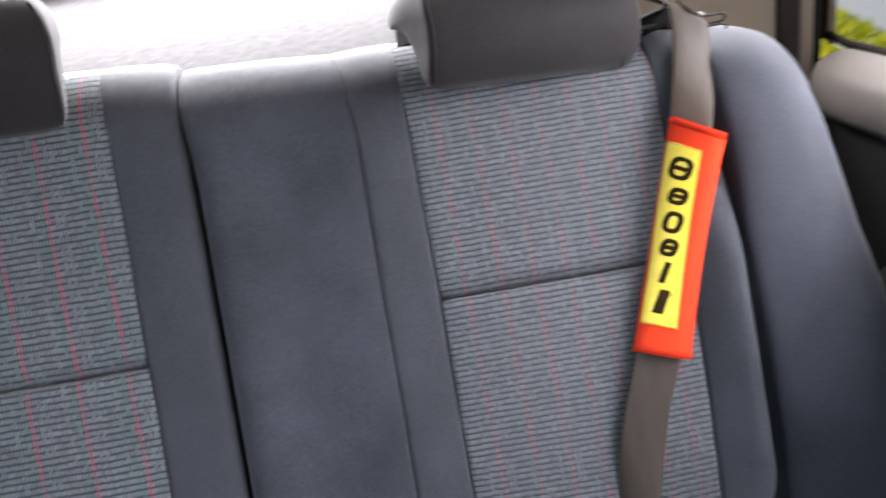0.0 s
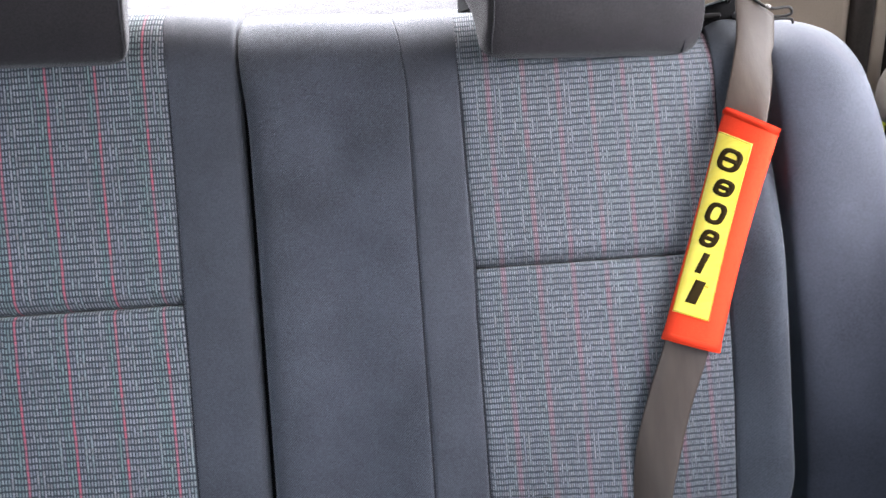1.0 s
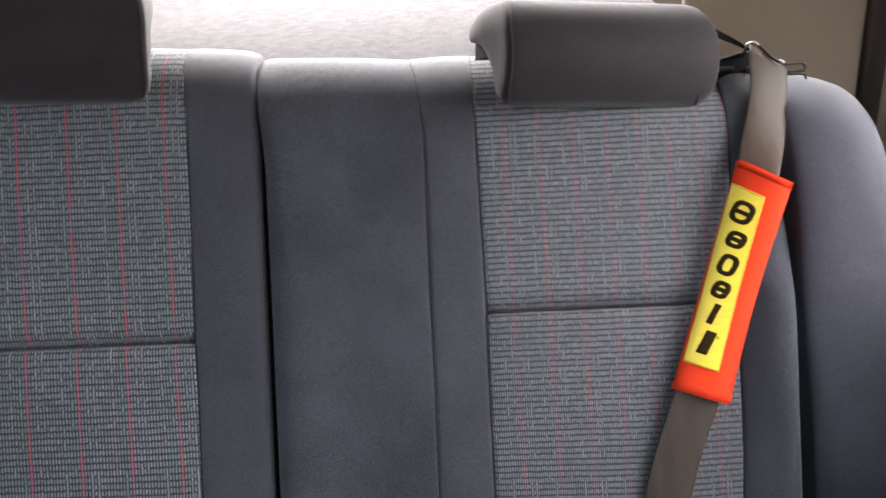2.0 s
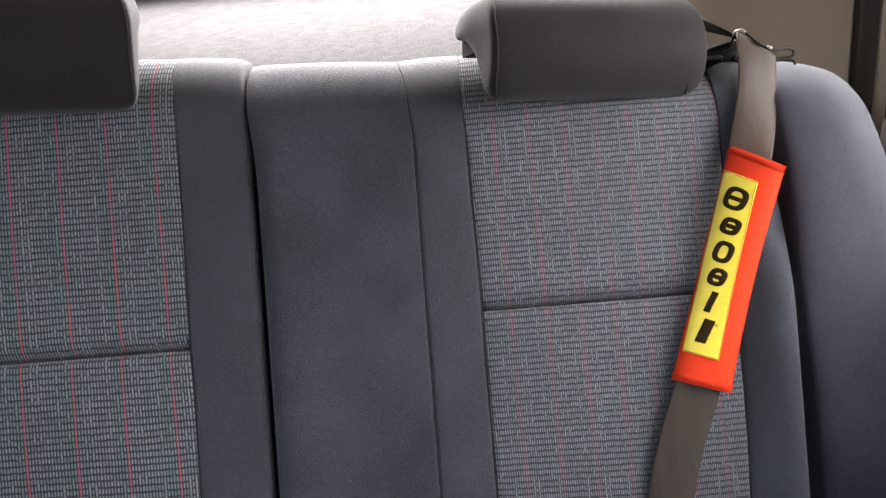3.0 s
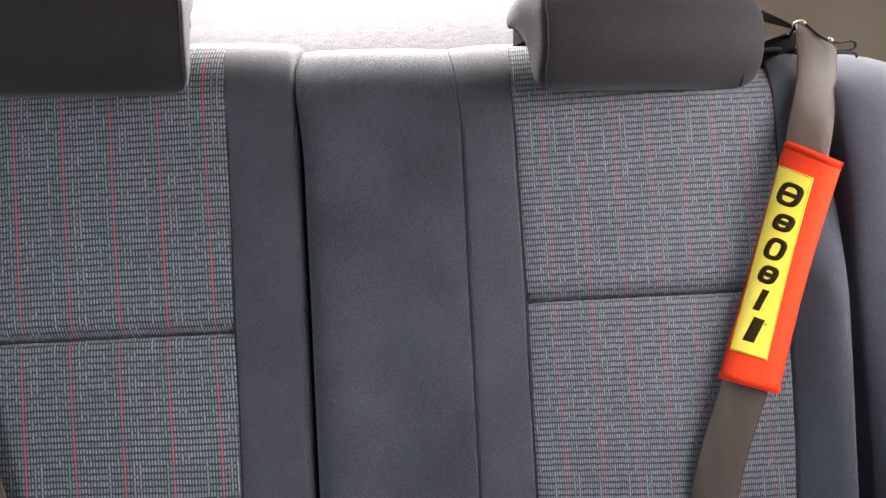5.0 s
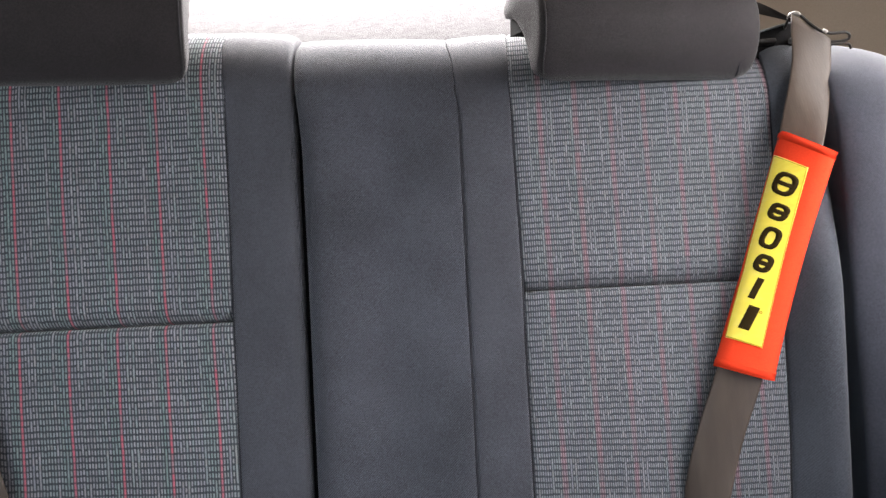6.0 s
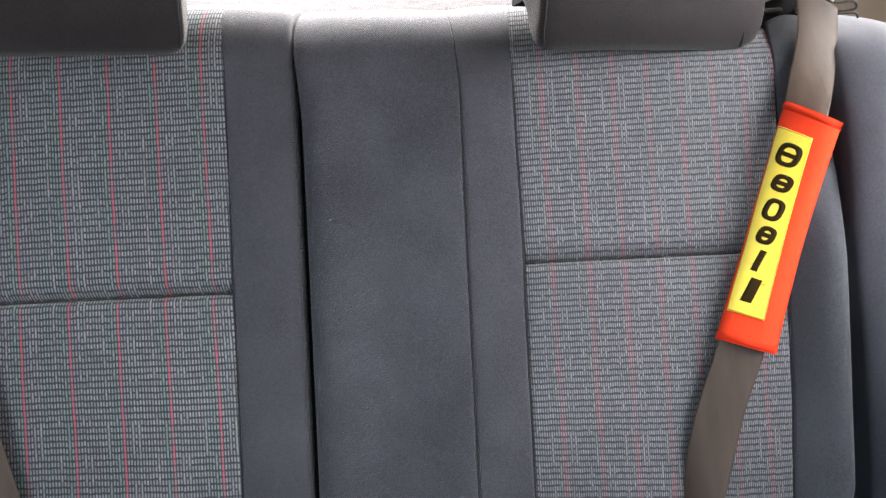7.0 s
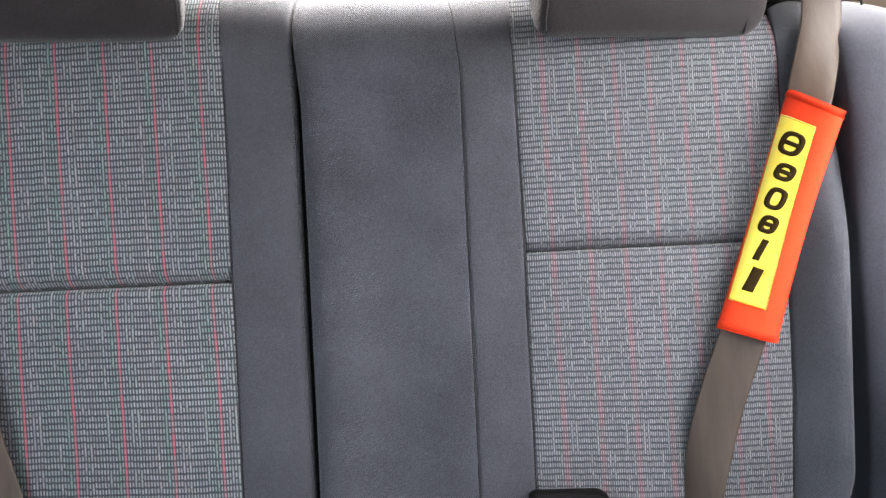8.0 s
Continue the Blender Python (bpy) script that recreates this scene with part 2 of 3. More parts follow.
CARPET = plain("shelf_carpet", (0.029, 0.0278, 0.0282), (0.071, 0.069, 0.070), 0.95, 300, 0.004, 0.1, 0.0, 60)
BEIGE = plain("pillar_trim", (0.22, 0.172, 0.126), (0.285, 0.227, 0.170), 0.6, 700, 0.0004, 0.3, 0.0, 3)
LINER = plain("roof_cloth", (0.26, 0.23, 0.20), (0.34, 0.31, 0.28), 0.95, 500, 0.0008, 0.1)
DOOR = plain("door_trim", (0.16, 0.14, 0.125), (0.22, 0.195, 0.175), 0.42, 500, 0.0006)
DOOR_CLOTH = plain("door_cloth", (0.022, 0.021, 0.022), (0.045, 0.043, 0.044), 0.9, 600, 0.0008, 0.15)
SEAL = plain("door_seal", (0.012, 0.0095, 0.0075), (0.027, 0.021, 0.017), 0.75, 300, 0.0004, 0.15)
FLOOR = plain("floor_carpet", (0.03, 0.03, 0.033), (0.07, 0.07, 0.075), 0.95, 400, 0.002, 0.1)
ASPHALT = plain("asphalt", (0.035, 0.035, 0.036), (0.075, 0.073, 0.07), 0.9, 90, 0.01, 0.2, 0.0, 0.6)
PAINTED = plain("pale_concrete", (0.62, 0.61, 0.58), (0.8, 0.79, 0.76), 0.85, 40, 0.004, 0.2, 0.0, 0.7)


def leaf():
    """Thin leaves that let sunlight through."""
    n = Nodes("hedge_leaf", 0.5, 0.4)
    tone = n.mix(n.ramp(n.noise(9, 3), 0.3, 0.7), (0.24, 0.27, 0.02), (0.62, 0.58, 0.06))
    n.set("Base Color", tone)
    thin = n.add("ShaderNodeBsdfTranslucent")
    n.plug(thin.inputs["Color"], tone)
    both = n.add("ShaderNodeAddShader")
    n.plug(both.inputs[0], n.out.outputs[0])
    n.plug(both.inputs[1], thin.outputs[0])
    n.plug(n.tree.nodes["Material Output"].inputs[0], both.outputs[0])
    return n.mat


LEAF = leaf()


def satin():
    n = Nodes("yellow_satin", 0.42, 0.8, 0.0)
    n.set("Base Color", n.mix(n.noise(25, 3), (0.93, 0.68, 0.015), (0.97, 0.80, 0.06)))
    folds = n.noise(1.0, 2, 0.5, (30, 30, 70))
    n.set("Normal", n.bump(n.noise(1600, 2), 0.0002, 0.3, n.bump(folds, 0.010, 0.4)))
    n.set("Sheen Weight", 0.6)
    return n.mat


SATIN = satin()


def glazing():
    n = Nodes("window_glass", 0.02, 0.5)
    n.set("Base Color", (0.93, 0.96, 0.94))
    n.set("Transmission Weight", 1.0)
    n.set("IOR", 1.05)
    return n.mat


GLASS = glazing()


# ---- building helpers ----
BASE = {}


def thing(name, base, label, category, frame_of=SEAT, group="", kind=""):
    """A top-level Empty at its base, in the seat's frame or the car's."""
    ob = new(name)
    ob.empty_display_size = 0.05
    ob.matrix_world = frame_of @ Matrix.Translation(base)
    BASE[ob.name] = Vector(base)
    return tagged(ob, label, category, group, kind)


def part(name, bm, material, parent, label="", smooth=True):
    """One mesh object under a thing or under a part. Places are given in the thing's frame, from that frame's origin."""
    base = BASE[parent.name]
    for vert in bm.verts:
        vert.co -= base
    bmesh.ops.recalc_face_normals(bm, faces=bm.faces)
    mesh = bpy.data.meshes.new(name)
    bm.to_mesh(mesh)
    bm.free()
    for face in mesh.polygons:
        face.use_smooth = smooth
    mesh.materials.append(material)
    ob = new(name, mesh)
    ob.parent = parent
    BASE[ob.name] = base
    return tagged(ob, label)


def setting(name, bm, material, label, category, smooth=False):
    """One mesh of the setting, in the car's frame."""
    bmesh.ops.recalc_face_normals(bm, faces=bm.faces)
    mesh = bpy.data.meshes.new(name)
    bm.to_mesh(mesh)
    bm.free()
    for face in mesh.polygons:
        face.use_smooth = smooth
    mesh.materials.append(material)
    ob = new(name, mesh)
    BASE[ob.name] = Vector((0, 0, 0))
    return tagged(ob, label, category, "", "structure")


def block(bm, lo, hi, bevel=0.0, segments=2, turn=None):
    """A box between two corners with rounded edges."""
    m = Matrix.Translation((Vector(lo) + Vector(hi)) / 2) @ (turn or Matrix())
    m = m @ Matrix.Diagonal((*(Vector(hi) - Vector(lo)), 1))
    verts = bmesh.ops.create_cube(bm, size=1, matrix=m)["verts"]
    if bevel:
        edges = list({e for v in verts for e in v.link_edges})
        bmesh.ops.bevel(bm, geom=edges, offset=bevel, segments=segments, profile=0.5, affect="EDGES")
    return bm


def prism(bm, outline, lo, hi, axis="x"):
    """A straight body over a closed outline of (a, b) points, between lo and hi along an axis."""
    def at(a, b, c):
        return {"x": (c, a, b), "y": (a, c, b), "z": (a, b, c)}[axis]
    first = [bm.verts.new(at(a, b, lo)) for a, b in outline]
    last = [bm.verts.new(at(a, b, hi)) for a, b in outline]
    n = len(outline)
    for k in range(n):
        bm.faces.new((first[k], first[(k + 1) % n], last[(k + 1) % n], last[k]))
    bm.faces.new(first[::-1])
    bm.faces.new(last)
    return bm


def tube(bm, points, radius, sides=8):
    """A round bar along points."""
    pts = [Vector(p) for p in points]
    rings = []
    for k, p in enumerate(pts):
        way = (pts[min(k + 1, len(pts) - 1)] - pts[max(k - 1, 0)]).normalized()
        side = way.cross(Vector((0.31, 0.9, 0.2))).normalized()
        up = way.cross(side)
        r = radius[k] if isinstance(radius, (list, tuple)) else radius
        rings.append([bm.verts.new(p + r * (math.cos(a) * side + math.sin(a) * up)) for a in (2 * math.pi * i / sides for i in range(sides))])
    for a, b in zip(rings, rings[1:]):
        for i in range(sides):
            bm.faces.new((a[i], a[(i + 1) % sides], b[(i + 1) % sides], b[i]))
    bm.faces.new(rings[0][::-1])
    bm.faces.new(rings[-1])
    return bm


def smooth_line(points, count):
    """Catmull-Rom through points."""
    pts = [Vector(p) for p in points]
    pts = [2 * pts[0] - pts[1], *pts, 2 * pts[-1] - pts[-2]]
    out = []
    for k in range(count):
        f = k / (count - 1) * (len(pts) - 3)
        i = min(int(f), len(pts) - 4)
        t = f - i
        a, b, c, d = pts[i : i + 4]
        out.append(0.5 * (2 * b + (c - a) * t + (2 * a - 5 * b + 4 * c - d) * t * t + (3 * b - a - 3 * c + d) * t**3))
    return out


def lerp_table(table):
    """A function that runs through (s, value) pairs."""
    ss, vs = zip(*table)
    return lambda s: float(np.interp(s, ss, vs))


def roll_off(d, r):
    """How far a stuffed edge of radius r has dropped at the distance d from its rim."""
    if r <= 0 or d >= r:
        return 0.0
    return r - math.sqrt(max(0.0, r * r - (r - d) ** 2))


def stops(a, b, ra, rb, step, n=0):
    """Places from a to b, closer together in the rounded edges."""
    near = (0.0, 0.04, 0.12, 0.25, 0.42, 0.65, 1.0)
    left = [a + ra * f for f in near] if ra else [a]
    right = [b - rb * f for f in near][::-1] if rb else [b]
    n = n or max(2, int((right[0] - left[-1]) / step))
    return left + [left[-1] + (right[0] - left[-1]) * k / n for k in range(1, n)] + right


def profile(top, radius, foot=-0.34, back=0.10):
    """The backrest from its foot up the front, over the rounded top and back: s to (y, z, normal y, normal z)."""
    bend = top - radius
    arc = radius * math.pi / 2

    def at(s):
        if s <= bend:
            return 0.0, s, -1.0, 0.0
        a = min((s - bend) / radius, math.pi / 2)
        over = max(0.0, s - bend - arc)
        return radius - radius * math.cos(a) + over, bend + radius * math.sin(a), -math.cos(a), math.sin(a)

    return at, bend + arc + back


def smooth01(v):
    v = min(1.0, max(0.0, v))
    return v * v * (3 - 2 * v)


def cushion(left, right, s0, s1, shape, radii, puff=0.0, step=0.012, seed=0.0, lumps=0.0012, hollow=0.0, drop=None, rise=0.0, lift=0.0):
    """A stuffed panel over a profile, with its own rounded rim: radii are left, right, bottom, top."""
    bm = bmesh.new()
    rl, rr, rb, rt = radii
    grid, normals = [], []
    columns = max(3, int((right(s0) - left(s0)) / step))
    for s in stops(s0, s1, rb, rt, step):
        y, z, ny, nz = shape(s)
        xl, xr = left(s), right(s)
        ease = 1 - 0.65 * smooth01((s - 0.20) / 0.10)
        line = []
        for x in stops(xl, xr, rl, rr, step, columns):
            a = (x - xl) / (xr - xl)
            b = (s - s0) / (s1 - s0)
            h = lift * (1 - a) + rise * max(0.0, a) ** 1.4 * (1 - smooth01((s - 0.02) / 0.14)) + puff * (1 - (2 * a - 1) ** 2) - hollow * math.exp(-((a - 0.5) / 0.28) ** 2) * (1 - smooth01((s - 0.15) / 0.13))
            h += lumps * noise.noise(Vector((x * 11 + seed, s * 9, seed))) + 0.4 * lumps * noise.noise(Vector((x * 45, s * 40, seed)))
            h -= roll_off(x - xl, rl * ease) + roll_off(xr - x, rr * ease) + roll_off(s - s0, rb) + roll_off(s1 - s, rt)
            line.append(bm.verts.new((x, y + ny * h, z + nz * h - (drop(x, s) if drop else 0.0))))
        grid.append(line)
        normals.append(Vector((0, ny, nz)))
    for p, q in zip(grid, grid[1:]):
        for k in range(len(p) - 1):
            bm.faces.new((p[k], p[k + 1], q[k + 1], q[k]))
    # The turned-in cloth round the rim.
    rim = [(v, normals[0]) for v in grid[0]] + [(r[-1], n) for r, n in zip(grid[1:], normals[1:])]
    rim += [(v, normals[-1]) for v in grid[-1][-2::-1]] + [(r[0], n) for r, n in zip(grid[-2:0:-1], normals[-2:0:-1])]
    inner = [bm.verts.new(v.co - n * 0.035) for v, n in rim]
    for k in range(len(rim)):
        j = (k + 1) % len(rim)
        bm.faces.new((rim[k][0], rim[j][0], inner[j], inner[k]))
    return bm


def const(v):
    return lambda s: v


# ---- the car round the seat ----
def mirrored(x, sign):
    """The same place on the other side of the car."""
    return x if sign > 0 else 2 * MIDDLE - x


def span(a, b, sign):
    return sorted((mirrored(a, sign), mirrored(b, sign)))


bm = bmesh.new()
block(bm, (-1.03, -2.45, -0.06), (0.78, 1.25, 0.0))
setting("floor", bm, FLOOR, "dark carpeted floor of the car", "floor")

bm = bmesh.new()
block(bm, (-0.97, -1.75, 1.32), (0.72, 0.56, 1.37), 0.012)
setting("ceiling", bm, LINER, "pale cloth roof lining of the car", "ceiling", True)

bm = bmesh.new()
block(bm, (-1.03, -2.45, 0.0), (0.78, -2.35, 0.96))
block(bm, (-1.03, -1.80, 1.372), (0.78, -1.70, 1.42))
setting("wall_front", bm, FLOOR, "plain dark wall that closes the car's front", "wall")

SILL, HEAD = 0.786, 1.26


def sill_roll(sign):
    """The padded top of the door: round over the edge, falling away below, with a closed rounded end."""
    bm = bmesh.new()
    section = [(0.600, 0.004), (0.585, 0.004), (0.567, 0.001), (0.554, -0.008), (0.547, -0.024), (0.545, -0.045), (0.549, -0.066), (0.560, -0.080), (0.578, -0.086), (0.600, -0.086)]
    rings = []
    for y, size in ((-1.50, 1.0), (-0.6, 1.0), (-0.2, 1.0), (0.0, 1.0), (0.12, 1.0), (0.22, 1.0), (0.262, 0.99), (0.276, 0.95), (0.284, 0.86), (0.287, 0.72)):
        z0 = SILL + 0.16 * max(0.0, 0.285 - max(y, 0.0))
        rings.append([bm.verts.new((mirrored(0.600 + (x - 0.600) * size, sign), y, z0 - 0.04 + (z + 0.04) * size)) for x, z in section])
    for p, q in zip(rings, rings[1:]):
        for k in range(len(section) - 1):
            bm.faces.new((p[k], p[k + 1], q[k + 1], q[k]))
    bm.faces.new(rings[0])
    bm.faces.new(rings[-1][::-1])
    return bm


def side_wall(sign, name):
    bm = bmesh.new()
    a, b = span(0.588, 0.632, sign)
    block(bm, (a, -2.35, 0.0), (b, 0.287, SILL - 0.012), 0.008, 3)
    block(bm, (a, -2.35, SILL + 0.002), (b, -1.50, 1.318))
    block(bm, (a, -1.498, HEAD), (b, 0.335, 1.318))
    return setting(name, bm, DOOR_CLOTH, "dark cloth-lined car door with padded grey sill below the side window", "door")


for sign, name in ((1, "door_1"), (-1, "door_2")):
    door = side_wall(sign, name)
    part("sill_pad", sill_roll(sign), DOOR, door, "grey moulded sill pad")
    bm = bmesh.new()
    a, b = span(0.610, 0.614, sign)
    block(bm, (a, -1.50, SILL - 0.01), (b, 0.345, HEAD + 0.01))
    pane = part("pane", bm, GLASS, door, "clear side window glass", False)
    pane.visible_shadow = False
    bm = bmesh.new()
    x = mirrored(0.603, sign)
    tube(bm, [(x, -1.49, SILL + 0.05), (x, 0.0, SILL + 0.05), (x, 0.285, SILL + 0.006), (x, 0.34, SILL + 0.004)], 0.006)
    part("sill_strip", bm, SEAL, door, "black rubber window strip")
    bm = bmesh.new()
    a, b = span(0.604, 0.617, sign)
    block(bm, (a, 0.352, SILL - 0.01), (b, 0.386, HEAD + 0.005), 0.005, 3)
    part("window_frame", bm, SEAL, door, "dark window frame")
    bm = bmesh.new()
    a, b = span(0.602, 0.612, sign)
    block(bm, (a, 0.340, SILL - 0.01), (b, 0.350, HEAD + 0.005), 0.003, 3)
    part("frame_lip", bm, BEIGE, door, "pale inner lip of the window frame")
    bm = bmesh.new()
    a, b = span(0.560, 0.592, sign)
    block(bm, (a, -0.75, 0.50), (b, 0.10, 0.575), 0.012, 3)
    part("armrest", bm, DOOR, door, "moulded armrest")
    bm = bmesh.new()
    a, b = span(0.592, 0.632, sign)
    block(bm, (a, 0.290, 0.03), (b, 0.336, SILL - 0.03), 0.006, 3)
    part("door_edge", bm, SEAL, door, "dark shut edge of the door")

for sign, name in ((1, "wall_right"), (-1, "wall_left")):
    bm = bmesh.new()
    outline = [(0.310, 0.420), (0.42, 0.372), (0.527, 0.345), (0.545, 0.352), (0.599, 0.388), (0.599, 0.985), (0.50, 0.985), (0.40, 0.60)]
    prism(bm, [(mirrored(x, sign), y) for x, y in outline], 0.0, 1.33, "z")
    bmesh.ops.bevel(bm, geom=[e for e in bm.edges if abs(e.verts[0].co.z - e.verts[1].co.z) > 0.5], offset=0.010, segments=3, profile=0.5, affect="EDGES")
    pillar = setting(name, bm, BEIGE, "beige-grey moulded trim of the rear pillar", "wall")
    bm = bmesh.new()
    x = mirrored(0.547, sign)
    tube(bm, [(x, 0.346, 0.05), (x, 0.346, 1.31)], 0.016, 12)
    part("door_seal", bm, SEAL, pillar, "dark rubber door seal")
    bm = bmesh.new()
    x = mirrored(0.573, sign)
    tube(bm, [(x, 0.352, 0.05), (x, 0.352, 1.31)], 0.011, 10)
    part("seal_lip", bm, BEIGE, pillar, "pale seal lip")
    bm = bmesh.new()
    x = mirrored(0.589, sign)
    tube(bm, [(x, 0.356, 0.05), (x, 0.356, 1.31)], 0.009, 10)
    part("door_seal", bm, SEAL, pillar, "dark rubber door seal")

bm = bmesh.new()
prism(bm, [(0.165, 0.862), (0.165, 0.876), (0.18, 0.880), (0.97, 0.898), (0.97, 0.862)], -0.74, 0.30, "x")
setting("parcel_shelf", bm, CARPET, "pale grey speckled carpet shelf under the rear window", "shelf")

bm = bmesh.new()
block(bm, (-1.03, 0.99, 0.0), (0.78, 1.09, 0.915))
setting("wall_rear", bm, LINER, "plain wall that closes the car's rear", "wall")

bm = bmesh.new()
prism(bm, [(0.56, 1.335), (0.99, 0.917), (0.995, 0.922), (0.565, 1.34)], -0.74, 0.49, "x")
rear_glass = setting("window_1", bm, GLASS, "sloping rear window glass", "window")
rear_glass.visible_shadow = False

# ---- outside the windows ----
bm = bmesh.new()
bmesh.ops.create_grid(bm, x_segments=8, y_segments=8, size=600, matrix=Matrix.Translation((0, 0, -0.3)))
setting("ground", bm, ASPHALT, "grey asphalt ground outside the car", "ground")

bm = bmesh.new()
block(bm, (2.21, -14, -0.32), (2.33, 18, -0.20), 0.015)
setting("kerb", bm, PAINTED, "pale concrete kerb beside the planting", "kerb")
bm = bmesh.new()
block(bm, (2.335, -14, -0.32), (9.0, 18, -0.215), 0.01)
setting("pavement", bm, PAINTED, "pale concrete pavement beside the road", "pavement")

rng = random.Random(4)
verts, faces = [], []
for k in range(9000):
    y = rng.uniform(-2, 8)
    x = 1.60 + 0.58 * rng.random()
    top = 0.12 + 0.06 * noise.noise(Vector((y * 2.3, x * 3, 0))) + 0.05 * noise.noise(Vector((y * 7, x * 9, 0)))
    z = -0.3 + max(0.02, top) * rng.random() ** 0.7
    size = rng.uniform(0.03, 0.07)
    turn = Euler((rng.uniform(0, 6.3), rng.uniform(0, 6.3), rng.uniform(0, 6.3))).to_matrix()
    at = Vector((x, y, z))
    base = len(verts)
    verts += [at + turn @ (Vector(p) * size) for p in ((-1, 0, 0), (0, -0.5, 0.12), (1, 0, 0), (0, 0.5, 0.12))]
    faces += [(base, base + 1, base + 2), (base, base + 2, base + 3)]
mesh = bpy.data.meshes.new("hedge")
mesh.from_pydata(verts, [], faces)
mesh.materials.append(LEAF)
tagged(new("hedge", mesh), "yellow-green leafy low hedge along the kerb", "hedge", "", "stuff")

# ---- the rear seat ----
# Wider backrest: middle cushion, strip, striped seat and side bolster.
TOP_R, TOP_L = 0.342, 0.368
shape_r, end_r = profile(TOP_R, 0.085)
shape_l, end_l = profile(TOP_L, 0.085)
shape_s, end_s = profile(TOP_R + 0.006, 0.085, back=0.02)
SEAM_R, SEAM_L = 0.0405, 0.0235


def shoulder(x, s):
    """The wider backrest's top falls towards its outer end."""
    return 0.040 * smooth01((x - 0.06) / 0.22) * smooth01((s - 0.12) / 0.2)


def inner_shoulder(x, s):
    """The narrower backrest's top falls towards the middle of the car."""
    return (0.006 * smooth01((x + 0.31) / 0.08) + 0.008 * smooth01((x + 0.240) / 0.030)) * smooth01((s - 0.2) / 0.12)


mid_seam = lerp_table([(-0.4, -0.0335), (0.24, -0.0335), (0.30, -0.0395), (0.34, -0.047), (0.5, -0.055)])
strip_edge = lerp_table([(-0.4, 0.0262), (0.1, 0.0258), (0.24, 0.0235), (0.33, 0.022), (0.5, 0.020)])
fabric_edge = lerp_table([(-0.4, 0.285), (-0.21, 0.2925), (-0.12, 0.297), (0.0, 0.299), (0.34, 0.299), (0.5, 0.297)])
bolster_edge = lerp_table([(-0.4, 0.294), (-0.245, 0.322), (-0.225, 0.341), (-0.2, 0.3475), (-0.07, 0.3515), (0.05, 0.355), (0.12, 0.358), (0.2, 0.354), (0.3, 0.346), (0.5, 0.340)])

gap_line = lerp_table([(-0.4, -0.2125), (-0.17, -0.2128), (0.0, -0.2137), (0.17, -0.2148), (0.26, -0.2155), (0.33, -0.220), (0.5, -0.224)])


def beside(edge, d):
    """An edge moved across by d, and by less towards the top."""
    return lambda s: edge(s) + d * (1 - 0.75 * smooth01((s - 0.20) / 0.09))


seat_r = thing("car_seat", (0.08, 0.05, -0.34), "blue-grey cloth rear backrest with striped seat panel", "car seat", group="rear backrests")
part("middle_cushion", cushion(beside(gap_line, 0.0028), mid_seam, -0.34, end_r, shape_r, (0.026, 0.005, 0, 0), 0.002, seed=1, lift=0.009, hollow=0.011, drop=shoulder), CLOTH, seat_r, "plain blue-grey twill")
part("strip", cushion(mid_seam, strip_edge, -0.34, end_r, shape_r, (0.005, 0.005, 0, 0), 0.001, seed=2, drop=shoulder), CLOTH_STRIP, seat_r, "paler blue-grey cloth")
part("upper_panel", cushion(strip_edge, fabric_edge, SEAM_R, end_r, shape_r, (0.006, 0.006, 0.024, 0), 0.005, seed=3, drop=shoulder), WEAVE_RIGHT, seat_r, "grey dashed cloth with faint red stripes")
part("lower_panel", cushion(strip_edge, fabric_edge, -0.34, SEAM_R, shape_r, (0.006, 0.006, 0, 0.010), 0.010, seed=4, drop=shoulder), WEAVE_RIGHT, seat_r, "grey dashed cloth with faint red stripes")
part("side_bolster", cushion(fabric_edge, bolster_edge, -0.34, end_s, shape_s, (0.004, 0.022, 0, 0), 0.006, 0.008, seed=5, rise=0.040, drop=shoulder), CLOTH_SIDE, seat_r, "plain blue-grey cloth")


def seam_line(edge, s0, s1, shape, deep, parent, drop, material=THREAD, radius=0.0016):
    pts = []
    for k in range(60):
        s = s0 + (s1 - s0) * k / 59
        y, z, ny, nz = shape(s)
        pts.append((edge(s), y - ny * deep, z - nz * deep - drop(edge(s), s)))
    return part("seam", tube(bmesh.new(), pts, radius, 6), material, parent, "dark stitched seam")


for edge in (mid_seam, strip_edge, fabric_edge):
    seam_line(edge, -0.34, end_r - 0.05, shape_r, 0.0030, seat_r, shoulder)
bm = bmesh.new()
block(bm, (-0.213, 0.030, -0.35), (0.325, 0.125, 0.255), 0.012, 3)
block(bm, (-0.213, 0.034, 0.20), (0.05, 0.122, 0.302), 0.008, 2)
# Added black fillers that block light in the gap and stand for its shade.
block(bm, (-0.2185, 0.022, -0.35), (-0.2095, 0.122, 0.262), 0.003, 2)
block(bm, (-0.2225, 0.040, 0.24), (-0.2135, 0.122, 0.322), 0.003, 2)
part("shell", bm, BLACK, seat_r, "dark backrest frame that also darkens the gap")

